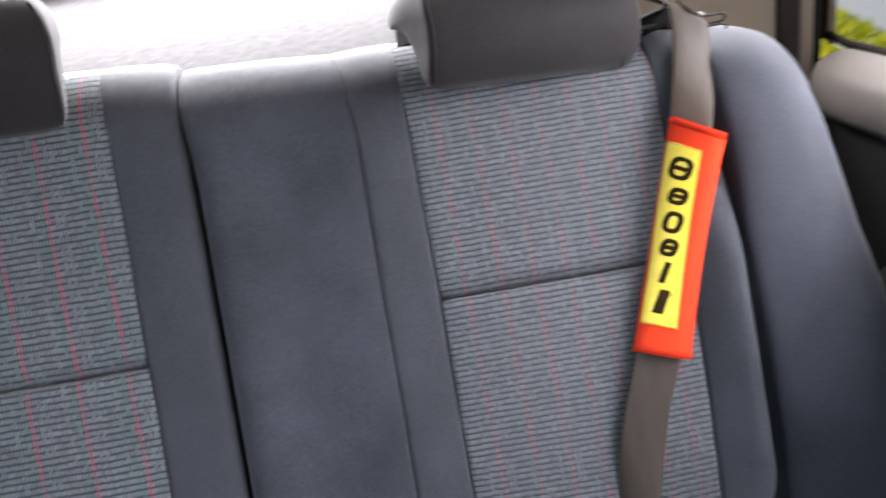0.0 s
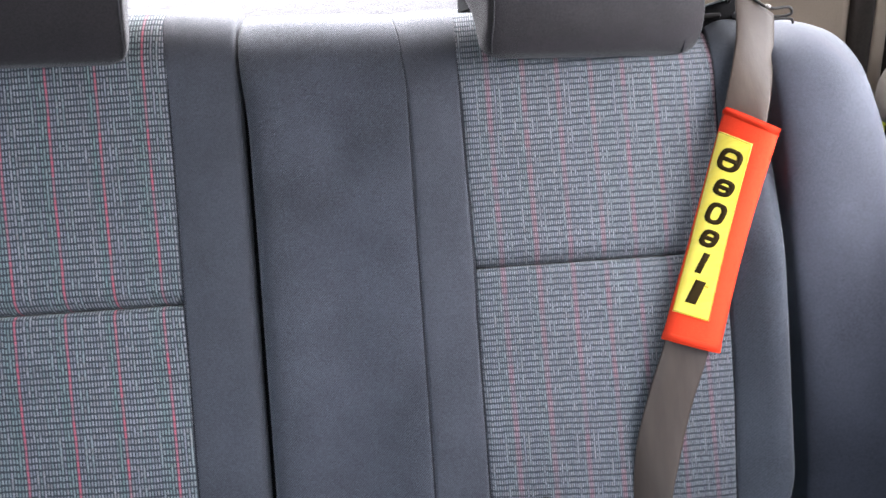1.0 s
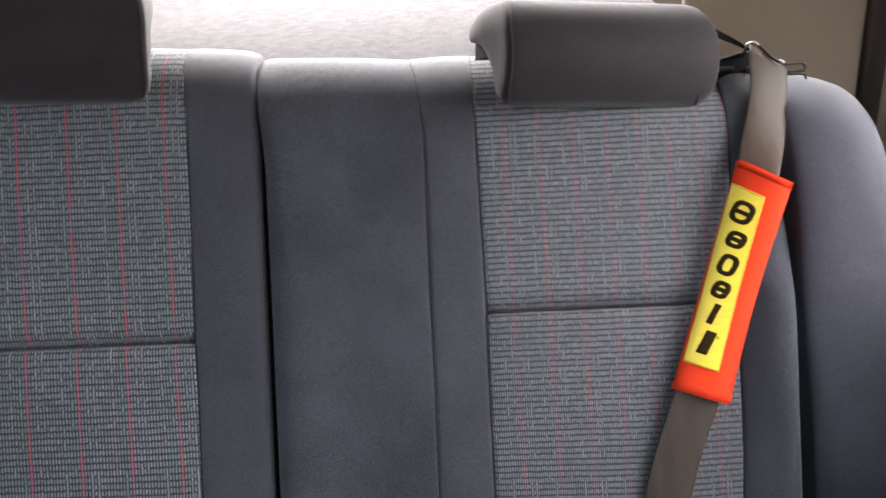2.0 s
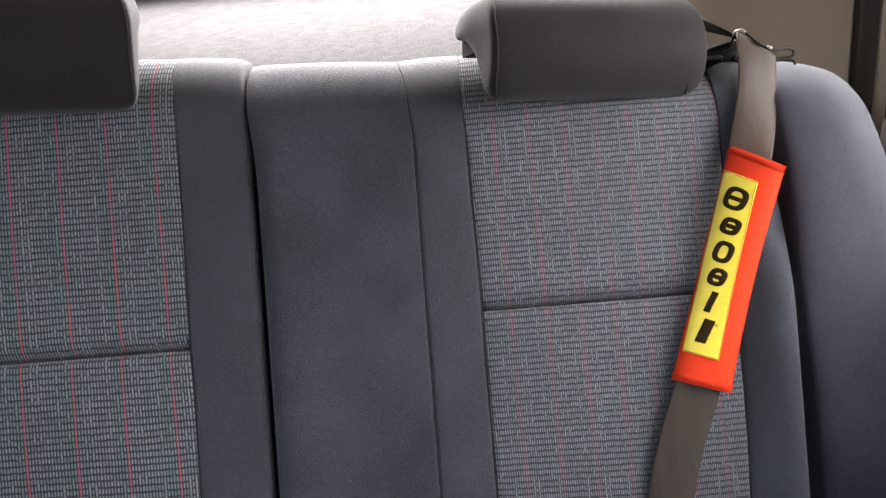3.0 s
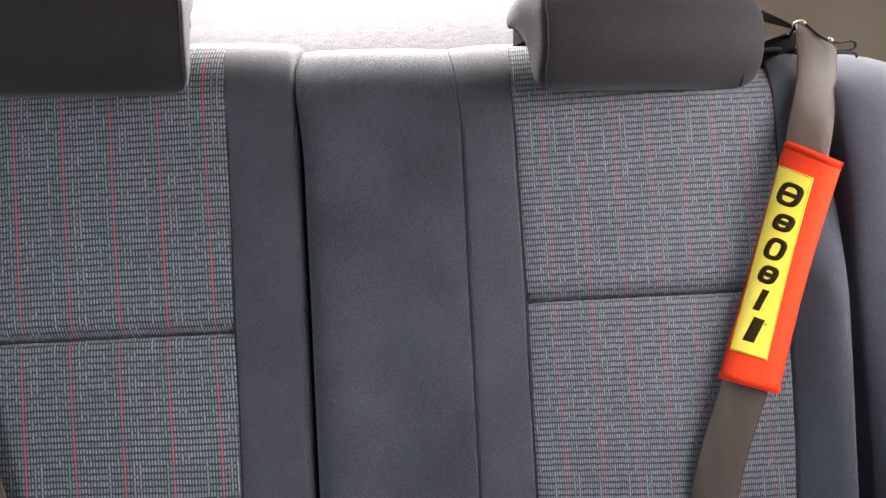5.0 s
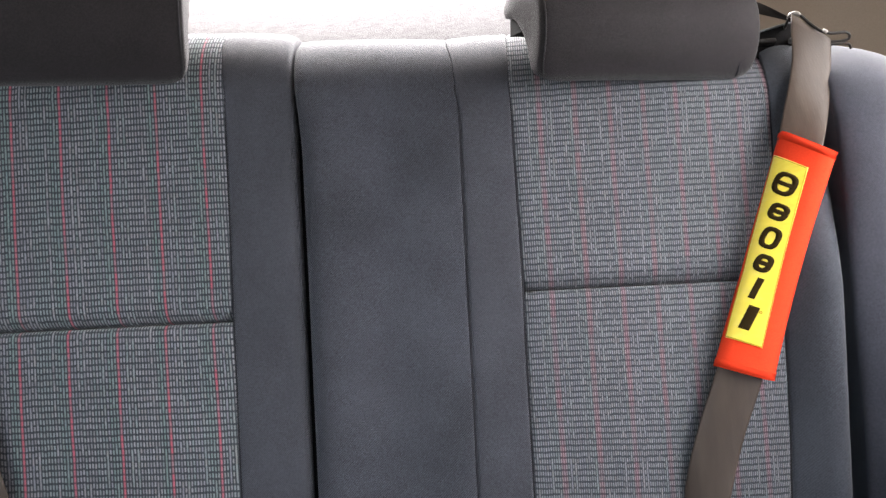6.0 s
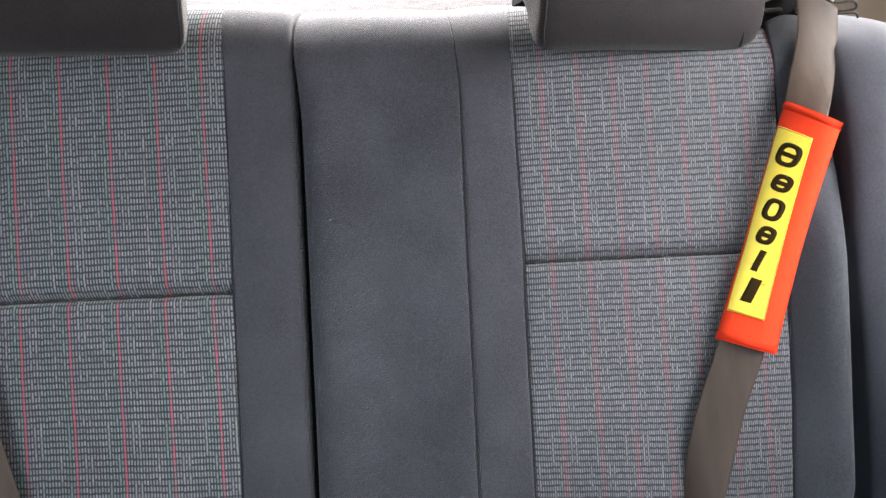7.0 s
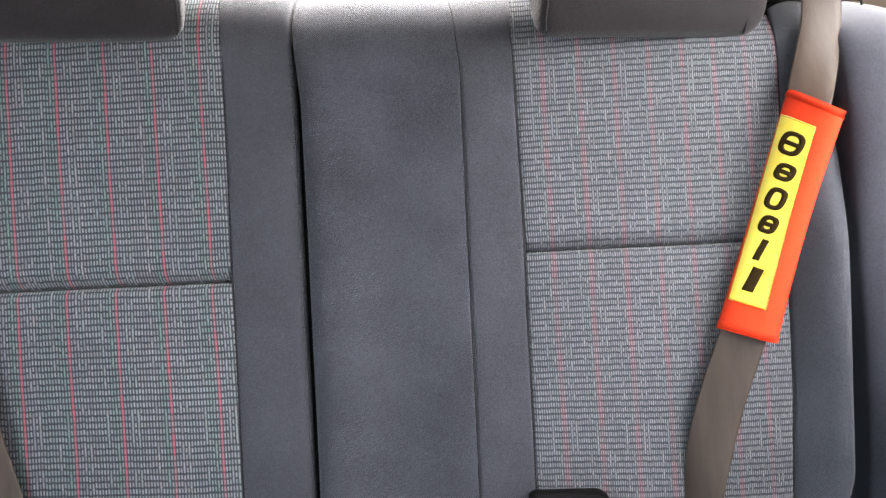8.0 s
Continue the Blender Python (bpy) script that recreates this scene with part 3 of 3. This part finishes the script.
# Narrower backrest.
seat_l = thing("car_seat", (-0.45, 0.05, -0.34), "blue-grey cloth rear backrest with red-striped seat panel", "car seat", group="rear backrests")
l_strip = lerp_table([(-0.4, -0.2905), (-0.2, -0.2918), (0.0, -0.2935), (0.2, -0.295), (0.28, -0.2955), (0.36, -0.303), (0.5, -0.308)])
part("strip", cushion(l_strip, beside(gap_line, -0.0028), -0.34, end_l, shape_l, (0.004, 0.012, 0, 0), 0.001, seed=7, drop=inner_shoulder, lumps=0.0008), CLOTH_STRIP, seat_l, "paler blue-grey cloth")
part("upper_panel", cushion(const(-0.578), l_strip, SEAM_L, end_l, shape_l, (0.006, 0.006, 0.024, 0), 0.005, seed=8, drop=inner_shoulder), WEAVE_LEFT, seat_l, "dark dashed cloth with red stripes")
part("lower_panel", cushion(const(-0.578), l_strip, -0.34, SEAM_L, shape_l, (0.006, 0.006, 0, 0.010), 0.010, seed=9, drop=inner_shoulder), WEAVE_LEFT, seat_l, "dark dashed cloth with red stripes")
part("side_bolster", cushion(const(-0.645), const(-0.578), -0.34, end_l, shape_l, (0.022, 0.004, 0, 0), 0.010, 0.008, seed=10), CLOTH_SIDE, seat_l, "plain blue-grey cloth")
seam_line(l_strip, -0.34, end_l - 0.05, shape_l, 0.0030, seat_l, inner_shoulder)
bm = bmesh.new()
# Carried up beside the gap to keep light from showing through.
block(bm, (-0.635, 0.030, -0.35), (-0.224, 0.125, 0.325), 0.012, 3)
part("shell", bm, BLACK, seat_l, "dark backrest frame that also darkens the gap")

# Seat cushion below.
bm = bmesh.new()
block(bm, (-0.83, -0.62, 0.10), (0.560, -0.12, 0.305), 0.045, 4)
cushion_bench = thing("rear_seat_cushion", (0, -0.3, 0.0), "blue-grey cloth bench cushion of the rear seat", "car seat", Matrix())
part("bench", bm, CLOTH, cushion_bench)
bm = bmesh.new()
block(bm, (-0.80, -0.58, 0.0), (0.54, -0.02, 0.11), 0.01)
part("bench_base", bm, FLOOR, cushion_bench, "dark base")


def outer_bolster():
    """The fixed cushion between backrest and door: round across, arched at the top."""
    ob = thing("outer_bolster", (0.43, 0.05, -0.34), "smooth blue-grey side cushion beside the backrest", "seat cushion")
    bm = bmesh.new()
    right = lerp_table([(-0.36, 0.562), (-0.2, 0.548), (-0.023, 0.512), (0.043, 0.494), (0.121, 0.481), (0.178, 0.470), (0.228, 0.457), (0.258, 0.446), (0.275, 0.437), (0.290, 0.418), (0.302, 0.392)])
    left = lerp_table([(-0.36, 0.385), (-0.2, 0.382), (-0.1, 0.374), (0.0, 0.366), (0.15, 0.3625), (0.25, 0.357), (0.290, 0.358), (0.302, 0.365)])
    rows, nx = [], 26
    zs = [-0.36 + 0.58 * k / 40 for k in range(41)] + [0.22 + 0.082 * math.sin(math.pi / 2 * k / 14) for k in range(1, 15)]
    for z in zs:
        row = []
        a0, a1 = left(z), right(z)
        crown = max(0.0, (z - 0.20) / 0.102)
        for k in range(nx + 1):
            t = math.pi * k / nx
            f = 0.5 - 0.5 * math.cos(t)
            bulge = max(0.0, math.sin(t)) ** 0.38
            if f < 0.5:
                bulge = 0.78 + 0.22 * math.sin(t)
            y = 0.060 - 0.095 * bulge * (1 - 0.55 * crown**2) + 0.05 * crown**3 - 0.006 * f
            y += 0.002 * noise.noise(Vector((f * 3, z * 8, 5))) + 0.55 * max(0.0, 0.12 - z) ** 2
            row.append(bm.verts.new((a0 + (a1 - a0) * f, y, z)))
        rows.append(row)
    for p, q in zip(rows, rows[1:]):
        for k in range(nx):
            bm.faces.new((p[k], p[k + 1], q[k + 1], q[k]))
    rim = rows[0] + [r[-1] for r in rows[1:]] + rows[-1][-2::-1] + [r[0] for r in rows[-2:0:-1]]
    inner = [bm.verts.new((v.co.x, 0.13, v.co.z)) for v in rim]
    for k in range(len(rim)):
        j = (k + 1) % len(rim)
        bm.faces.new((rim[k], rim[j], inner[j], inner[k]))
    part("cover", bm, CLOTH_OUTER, ob)
    # Added black board that gives the gap to the backrest its shade.
    bm = bmesh.new()
    block(bm, (0.330, 0.128, -0.35), (0.50, 0.140, 0.20), 0.004)
    part("backing", bm, BLACK, ob, "added dark board that blackens the gap beside the bolster")
    return ob


outer_bolster()


# ---- headrests ----
def headrest(flare, tall, domes, seams, tuck=False):
    """Draped over the top edge of the backrest; its own origin is the middle of its lower front edge."""
    ob = new("headrest")
    BASE[ob.name] = Vector((0, 0, 0))
    tagged(ob, "dark grey cloth headrest with a seamed front", "headrest", "headrests of the rear seat")
    # Outline from the side, front lip round to the back: y, z.
    side = smooth_line([(0.026, -0.004, 0), (0.010, 0.003, 0), (-0.004, 0.021, 0), (-0.009, 0.043, 0), (-0.004, 0.066, 0), (0.011, 0.086, 0), (0.036, 0.099, 0), (0.064, 0.103, 0), (0.088, 0.096, 0), (0.103, 0.078, 0), (0.098, 0.064, 0), (0.082, 0.061, 0), (0.064, 0.056, 0), (0.048, 0.038, 0), (0.036, 0.012, 0), (0.033, -0.001, 0), (0.026, -0.004, 0)], 71)[:-1]
    cy, cz = 0.044, 0.072
    centre = Vector((cy, cz, 0))

    def half(p):
        """Half the width at a place of the outline: wider behind, with rounded upper and lower corners."""
        wide = 0.118 + flare * smooth01(p.x / 0.085) * smooth01((p.y - 0.01) / 0.06)
        return wide - 0.75 * roll_off(0.104 - p.y, 0.040) - 0.4 * roll_off(p.y + 0.004, 0.022)

    def lumps(x, p):
        return 0.0009 * noise.noise(Vector((x * 30, p.x * 30, p.y * 30)))

    def at(p, x, shrink, bow):
        return (x, cy + (p.x - cy) * shrink + bow + lumps(x, p), (cz + (p.y - cz) * shrink) * tall)

    bm = bmesh.new()
    cols = []
    steps = [-1, -0.985, -0.95, -0.89] + [k / 10 for k in range(-8, 9)] + [0.89, 0.95, 0.985, 1]
    for t in steps:
        shrink = 1 - 0.034 * max(0.0, (abs(t) - 0.88) / 0.12) ** 2
        cols.append([bm.verts.new(at(p, half(p) * t, shrink, 0.007 * t * t * (1 - smooth01(p.x / 0.06)))) for p in side])
    m = len(side)
    for p, q in zip(cols, cols[1:]):
        for k in range(m):
            bm.faces.new((p[k], p[(k + 1) % m], q[(k + 1) % m], q[k]))
    # Slightly domed end panels.
    for sign, ring in ((-1, cols[0]), (1, cols[-1])):
        for scale, out in ((0.97, 0.0025), (0.90, 0.004), (0.78, 0.005), (0.60, 0.0055), (0.40, 0.006), (0.15, 0.006)):
            inner = [bm.verts.new((sign * (half(centre.lerp(p, scale)) + out * domes[sign > 0]), cy + (p.x - cy) * scale * 0.966 + 0.007 * (1 - smooth01(p.x / 0.06)) * scale, (cz + (p.y - cz) * scale * 0.966) * tall)) for p in side]
            for k in range(m):
                bm.faces.new((ring[k], ring[(k + 1) % m], inner[(k + 1) % m], inner[k]))
            ring = inner
        bm.faces.new(ring)
    part("cushion", bm, CLOTH_HEAD, ob)
    for sign in seams:
        line = [Vector(at(p, sign * half(p) * 0.985, 0.976, 0.0068 * (1 - smooth01(p.x / 0.06)))) for p in side[3:27]]
        part("seam", tube(bmesh.new(), [v + Vector((sign * 0.0004, -0.0004, 0.0002)) for v in line], 0.0008, 6), SEAM_HEAD, ob, "stitched seam")
    # Black filler that stands for the shade in the recess below the cushion.
    bm = bmesh.new()
    prism(bm, [(0.099, 0.064 * tall), (0.082, 0.062 * tall), (0.066, 0.058 * tall), (0.054, 0.046 * tall), (0.058, 0.046 * tall), (0.100, 0.046 * tall)], -0.117 - 0.7 * flare, 0.117 + 0.7 * flare)
    part("underside", bm, BLACK, ob, "black filler for the shaded recess beneath", False)
    if tuck:
        # The crease's shade laid on as a thin dark cord.
        line = [at(p, half(p) * (0.90 - 0.012 * k), 1.0, 0.0052 * (1 - smooth01(p.x / 0.06))) for k, p in enumerate(side[2:8])]
        part("tuck", tube(bmesh.new(), line, [0.0006, 0.0012, 0.0015, 0.0013, 0.0008, 0.0003], 6), THREAD, ob, "dark line for the shade of a tuck in the cover")
    for x in (-0.055, 0.055):
        bm = bmesh.new()
        tube(bm, [(x, 0.085, 0.02), (x, 0.085, 0.09)], 0.006, 10)
        part("post", bm, STEEL, ob, "steel headrest post")
    return ob


head_r = headrest(0.013, 1.075, (1.0, 0.3), (-1,), True)
head_r.matrix_world = SEAT @ pose(0.1735, -0.046, 0.2570, 9, 0, 16)
head_l = headrest(0.003, 1.28, (0.8, 0.6), (-1, 1))
head_l.matrix_world = SEAT @ pose(-0.4285, -0.104, 0.2745, 22, 0, 14)


# ---- seat belts ----
def ribbon(centres, sides, width, thick=0.0014, cut=0.0):
    """Webbing along centres; sides give the direction across it, and cut slants its first end."""
    bm = bmesh.new()
    rings = []
    cs = smooth_line(centres, 64)
    ss = smooth_line(sides, 64)
    ws = smooth_line([(w, 0, 0) for w in width], 64)
    for k, c in enumerate(cs):
        way = (cs[min(k + 1, 63)] - cs[max(k - 1, 0)]).normalized()
        side = (ss[k] - way * ss[k].dot(way)).normalized()
        up = way.cross(side)
        ring = []
        slant = way * cut * max(0.0, 1 - k / 8)
        for f in (-1, -0.92, -0.5, 0, 0.5, 0.92, 1):
            sag = 0.0016 * (1 - f * f)
            ring.append(c + slant * f + side * f * ws[k].x / 2 + up * (sag + (0.0 if abs(f) == 1 else thick / 2)))
        for f in (0.92, 0.5, 0, -0.5, -0.92):
            ring.append(c + slant * f + side * f * ws[k].x / 2 + up * (0.0016 * (1 - f * f) - thick / 2))
        rings.append([bm.verts.new(p) for p in ring])
    for a, b in zip(rings, rings[1:]):
        for i in range(len(a)):
            j = (i + 1) % len(a)
            bm.faces.new((a[i], a[j], b[j], b[i]))
    bm.faces.new(rings[0][::-1])
    bm.faces.new(rings[-1])
    return bm


belt = thing("seat_belt", (0.30, 0.0, 0.28), "taupe webbing seat belt hanging across the backrest", "seat belt", group="rear seat belts")
part("webbing", ribbon(
    [(0.3470, -0.001, 0.3066), (0.3413, -0.0075, 0.2544), (0.3222, -0.0300, 0.1905), (0.3013, -0.0357, 0.1197), (0.27, -0.0339, 0.0301), (0.2406, -0.035, -0.0558), (0.2209, -0.0318, -0.109), (0.2065, -0.0277, -0.1583), (0.1965, -0.0245, -0.2097), (0.189, -0.020, -0.29)],
    [(0.71, 0.02, -0.70), (0.88, 0.12, -0.40), (0.82, -0.35, -0.42), (0.86, -0.48, -0.2), (0.9, -0.4, -0.2), (0.93, -0.28, -0.2), (0.94, -0.26, -0.2), (0.92, -0.32, -0.15), (0.74, -0.64, -0.1), (0.68, -0.72, 0.0)],
    [0.043, 0.044, 0.045, 0.046, 0.046, 0.046, 0.046, 0.047, 0.047, 0.047], cut=0.013), WEB, belt)
part("upper_webbing", ribbon(
    [(0.3325, 0.008, 0.3165), (0.3275, 0.028, 0.328), (0.3224, 0.05, 0.340), (0.3190, 0.10, 0.3608), (0.3173, 0.16, 0.384), (0.316, 0.22, 0.407)],
    [(0.22, 0.93, 0.15)] * 6,
    [0.012, 0.022, 0.030, 0.038, 0.042, 0.042]), WEB_DARK, belt, "webbing from the reel, coloured dark for shade")

belt_far = thing("seat_belt", (-0.60, 0.0, 0.0), "taupe webbing seat belt at the backrest's outer side", "seat belt", group="rear seat belts")
part("webbing", ribbon(
    [(-0.66, -0.01, 0.29), (-0.64, -0.03, 0.15), (-0.612, -0.03, 0.0), (-0.582, -0.026, -0.11), (-0.556, -0.022, -0.2), (-0.53, -0.016, -0.30)],
    [(0.95, 0.1, 0.3), (0.95, 0.1, 0.25), (0.95, 0.1, 0.25), (0.95, 0.1, 0.25), (0.95, 0.1, 0.25), (0.95, 0.1, 0.25)],
    [0.047] * 6), WEB, belt_far)

# Slanted wire guide on the shoulder of the seat.
guide = thing("belt_guide", (0.36, 0.03, 0.29), "dark steel wire belt guide on the seat's shoulder", "belt guide")
part("wire", tube(bmesh.new(), smooth_line([(0.3290, 0.034, 0.3165), (0.3285, 0.016, 0.3205), (0.3305, 0.004, 0.3230), (0.3365, -0.001, 0.320), (0.346, -0.004, 0.309), (0.356, -0.005, 0.3005), (0.366, -0.004, 0.2975), (0.380, -0.001, 0.2985), (0.3855, 0.001, 0.2975), (0.3875, 0.003, 0.2945), (0.3855, 0.005, 0.2915), (0.376, 0.006, 0.2905), (0.362, 0.006, 0.291)], 90), 0.0016, 10), STEEL, guide)
part("lower_wire", tube(bmesh.new(), smooth_line([(0.358, 0.004, 0.2865), (0.372, 0.004, 0.2875), (0.386, 0.005, 0.2870), (0.3895, 0.008, 0.2825)], 24), 0.0014, 8), STEEL, guide)
# Paler steel on the bend and the ferrule.
part("cap", tube(bmesh.new(), smooth_line([(0.3275, 0.012, 0.3215), (0.3290, 0.004, 0.3230), (0.3335, 0.0, 0.3225), (0.337, -0.001, 0.3195)], 14), [0.0018, 0.0021, 0.0023, 0.0025, 0.0025, 0.0025, 0.0025, 0.0025, 0.0025, 0.0024, 0.0023, 0.0021, 0.0019, 0.0017], 12), PALE_STEEL, guide, "pale bend")
part("ferrule", tube(bmesh.new(), [(0.3575, -0.006, 0.3008), (0.3620, -0.005, 0.2987)], 0.0021, 10), PALE_STEEL, guide, "pale ferrule")

# The shade inside the reel's opening, built as a solid black block.
cover = thing("belt_reel_opening", (0.31, 0.06, 0.28), "belt reel opening behind the seat, its shade as a black block", "reel cover")
bm = bmesh.new()
prism(bm, [(0.262, 0.255), (0.262, 0.3075), (0.3026, 0.3145), (0.3360, 0.3225), (0.3385, 0.3215), (0.3385, 0.255)], 0.034, 0.075, "y")
bmesh.ops.bevel(bm, geom=[e for e in bm.edges if abs(e.verts[0].co.y - e.verts[1].co.y) < 0.001], offset=0.0012, segments=2, profile=0.5, affect="EDGES")
part("housing", bm, BLACK, cover)
# Highlight along the opening's upper edge, drawn as a thin pale bar.
part("rim", tube(bmesh.new(), [(0.262, 0.033, 0.3075), (0.3026, 0.033, 0.3145), (0.3360, 0.033, 0.3225)], 0.0011, 8), PALE_GREY, cover, "pale bar for the lit upper rim")
for x, wide in ((0.296, 0.0205), (0.3315, 0.0075)):
    bm = bmesh.new()
    block(bm, (x, 0.022, 0.2985), (x + wide, 0.036, 0.3035), 0.0018, 3)
    part("clip", bm, PALE_GREY if wide < 0.01 else STEEL, cover, "small clip at the seat's edge")


# ---- belt pad ----
PAD = [Vector(p) for p in ((0.2977, -0.0217, 0.1947), (0.3407, -0.0656, 0.1623), (0.2708, -0.0499, -0.0615), (0.2159, -0.0309, -0.0438))]


def pad_at(a, b, lift=0.0):
    """A place on the pad's face: a across, b down, both 0 to 1."""
    tl, tr, br, bl = PAD
    p = tl.lerp(tr, a).lerp(bl.lerp(br, a), b)
    across = tr.lerp(br, b) - tl.lerp(bl, b)
    down = (bl - tl).lerp(br - tr, a)
    n = across.cross(down).normalized()
    if n.y > 0:
        n = -n
    waist = 0.0055 * math.sin(math.pi * b) * max(0.0, a - 0.3)
    p = p - across.normalized() * waist
    arch = 0.006 * (1 - (2 * a - 1) ** 2)
    crease = -0.0016 * math.exp(-(((b - 0.60) / 0.05) ** 2)) * (1 - a) - 0.0010 * math.exp(-(((b - 0.70) / 0.03) ** 2))
    return p + n * (arch + crease + lift), n


pad = thing("belt_pad", (0.28, -0.04, 0.06), "bright red padded sleeve with yellow label on the belt", "belt pad")
bm = bmesh.new()
nb, na = 48, 16
rings = []
for j in range(nb + 1):
    b = j / nb
    ring = []
    for i in range(na + 1):
        a = i / na
        p, n = pad_at(a, b, -0.008 * (abs(2 * a - 1) ** 6))
        ring.append(bm.verts.new(p))
    for i in range(na - 1, 0, -1):
        a = i / na
        p, n = pad_at(a, b)
        ring.append(bm.verts.new(p - n * (0.006 + 0.010 * (1 - (2 * a - 1) ** 4))))
    rings.append(ring)
for p, q in zip(rings, rings[1:]):
    for i in range(len(p)):
        k = (i + 1) % len(p)
        bm.faces.new((p[i], p[k], q[k], q[i]))
bm.faces.new(rings[0][::-1])
bm.faces.new(rings[-1])
part("sleeve", bm, RED, pad)
for b0 in (0.0, 1.0):
    bm = bmesh.new()
    rows = []
    for i in range(21):
        a = -0.01 + 1.02 * i / 20
        row = []
        for k in range(7):
            f = k / 6
            b = b0 + (f - 0.5) * 0.038 + (0.012 if b0 == 0 else -0.012)
            p, n = pad_at(a, b, -0.008 * (abs(2 * a - 1) ** 6) + 0.0026 * math.sin(math.pi * f) - 0.0008)
            row.append(bm.verts.new(p))
        rows.append(row)
    for p, q in zip(rows, rows[1:]):
        for k in range(6):
            bm.faces.new((p[k], p[k + 1], q[k + 1], q[k]))
    bmesh.ops.solidify(bm, geom=list(bm.faces), thickness=0.0015)
    part("hem", bm, RED_HEM, pad, "rolled red hem")


def patch(a0, a1, b0, b1, lift, thick, na, nb, lean=0.0, bm=None):
    """A thin sewn or printed piece on the pad's face."""
    bm = bm or bmesh.new()
    rows = []
    for j in range(nb + 1):
        fb = j / nb
        b = b0 + (b1 - b0) * fb
        row = []
        for i in range(na + 1):
            a = a0 + (a1 - a0) * i / na + lean * (0.5 - fb)
            p, n = pad_at(a, b, -0.008 * (abs(2 * a - 1) ** 6) + lift)
            row.append((bm.verts.new(p), n))
        rows.append(row)
    flat = [[v for v, n in row] for row in rows]
    for p, q in zip(flat, flat[1:]):
        for k in range(na):
            bm.faces.new((p[k], p[k + 1], q[k + 1], q[k]))
    rim = rows[0] + [r[-1] for r in rows[1:]] + rows[-1][-2::-1] + [r[0] for r in rows[-2:0:-1]]
    inner = [bm.verts.new(v.co - n * thick) for v, n in rim]
    for k in range(len(rim)):
        j = (k + 1) % len(rim)
        bm.faces.new((rim[k][0], rim[j][0], inner[j], inner[k]))
    return bm


label = part("label", patch(0.075, 0.728, 0.102, 0.882, 0.0012, 0.0015, 16, 70), SATIN, pad, "shiny yellow satin label")
rim = [(0.082 + 0.639 * k / 14, 0.106) for k in range(15)] + [(0.721, 0.106 + 0.772 * k / 50) for k in range(51)]
rim += [(0.721 - 0.639 * k / 14, 0.878) for k in range(15)] + [(0.082, 0.878 - 0.772 * k / 50) for k in range(51)]
part("stitching", tube(bmesh.new(), [pad_at(a, b, -0.008 * (abs(2 * a - 1) ** 6) + 0.0012)[0] for a, b in rim], 0.0005, 5), STITCH, label, "ochre edge stitching")


def ring_mark(a, b, wide, tall, lean, across, down, bar=False):
    """A slanted rounded frame printed on the label, with a crossbar if asked."""
    bm = bmesh.new()
    steps = 28

    def ring(w, h, lift):
        out = []
        for k in range(steps):
            t = 2 * math.pi * k / steps
            ca, sa = math.cos(t), math.sin(t)
            fa = 0.5 * w * math.copysign(abs(ca) ** 0.72, ca)
            fb = 0.5 * h * math.copysign(abs(sa) ** 0.72, sa)
            aa = a + fa - lean * fb / tall
            out.append(bm.verts.new(pad_at(aa, b + fb, -0.008 * (abs(2 * aa - 1) ** 6) + lift)[0]))
        return out

    rings = [ring(wide, tall, 0.0008), ring(wide, tall, 0.0014), ring(wide - 2 * across, tall - 2 * down, 0.0014), ring(wide - 2 * across, tall - 2 * down, 0.0008)]
    for p, q in zip(rings, rings[1:]):
        for k in range(steps):
            j = (k + 1) % steps
            bm.faces.new((p[k], p[j], q[j], q[k]))
    if bar:
        patch(a - wide / 2 + across * 0.7, a + wide / 2 - across * 0.7, b - down * 0.5, b + down * 0.5, 0.0014, 0.0010, 8, 3, 0.0, bm)
    return bm


# The maker's mark down the label, as plain slanted dark frames and bars.
for a, b, wide, tall, bar in ((0.432, 0.203, 0.43, 0.102, True), (0.452, 0.322, 0.37, 0.076, True), (0.424, 0.436, 0.37, 0.096, False), (0.414, 0.545, 0.34, 0.078, True)):
    part("printed_mark", ring_mark(a, b, wide, tall, 0.09, 0.105, 0.019, bar), PRINT, label, "plain black printed mark")
for a, b, wide, tall in ((0.395, 0.653, 0.125, 0.092), (0.402, 0.778, 0.20, 0.104)):
    part("printed_mark", patch(a - wide / 2, a + wide / 2, b - tall / 2, b + tall / 2, 0.0014, 0.0010, 4, 10, 0.10), PRINT, label, "plain black printed bar")
part("printed_mark", ring_mark(0.575, 0.742, 0.06, 0.012, 0.0, 0.02, 0.004), STITCH, label, "small brown printed ring")

# ---- buckle at the foot of the backrest ----
buckle = thing("belt_buckle", (0.06, -0.03, -0.26), "black plastic belt buckle at the foot of the backrest", "belt buckle")
bm = bmesh.new()
prism(bm, [(0.018, -0.30), (0.018, -0.2105), (0.024, -0.2075), (0.090, -0.2075), (0.099, -0.213), (0.104, -0.225), (0.104, -0.30)], -0.045, -0.012, "y")
bmesh.ops.bevel(bm, geom=list(bm.edges), offset=0.003, segments=2, profile=0.5, affect="EDGES")
part("housing", bm, BLACK, buckle)
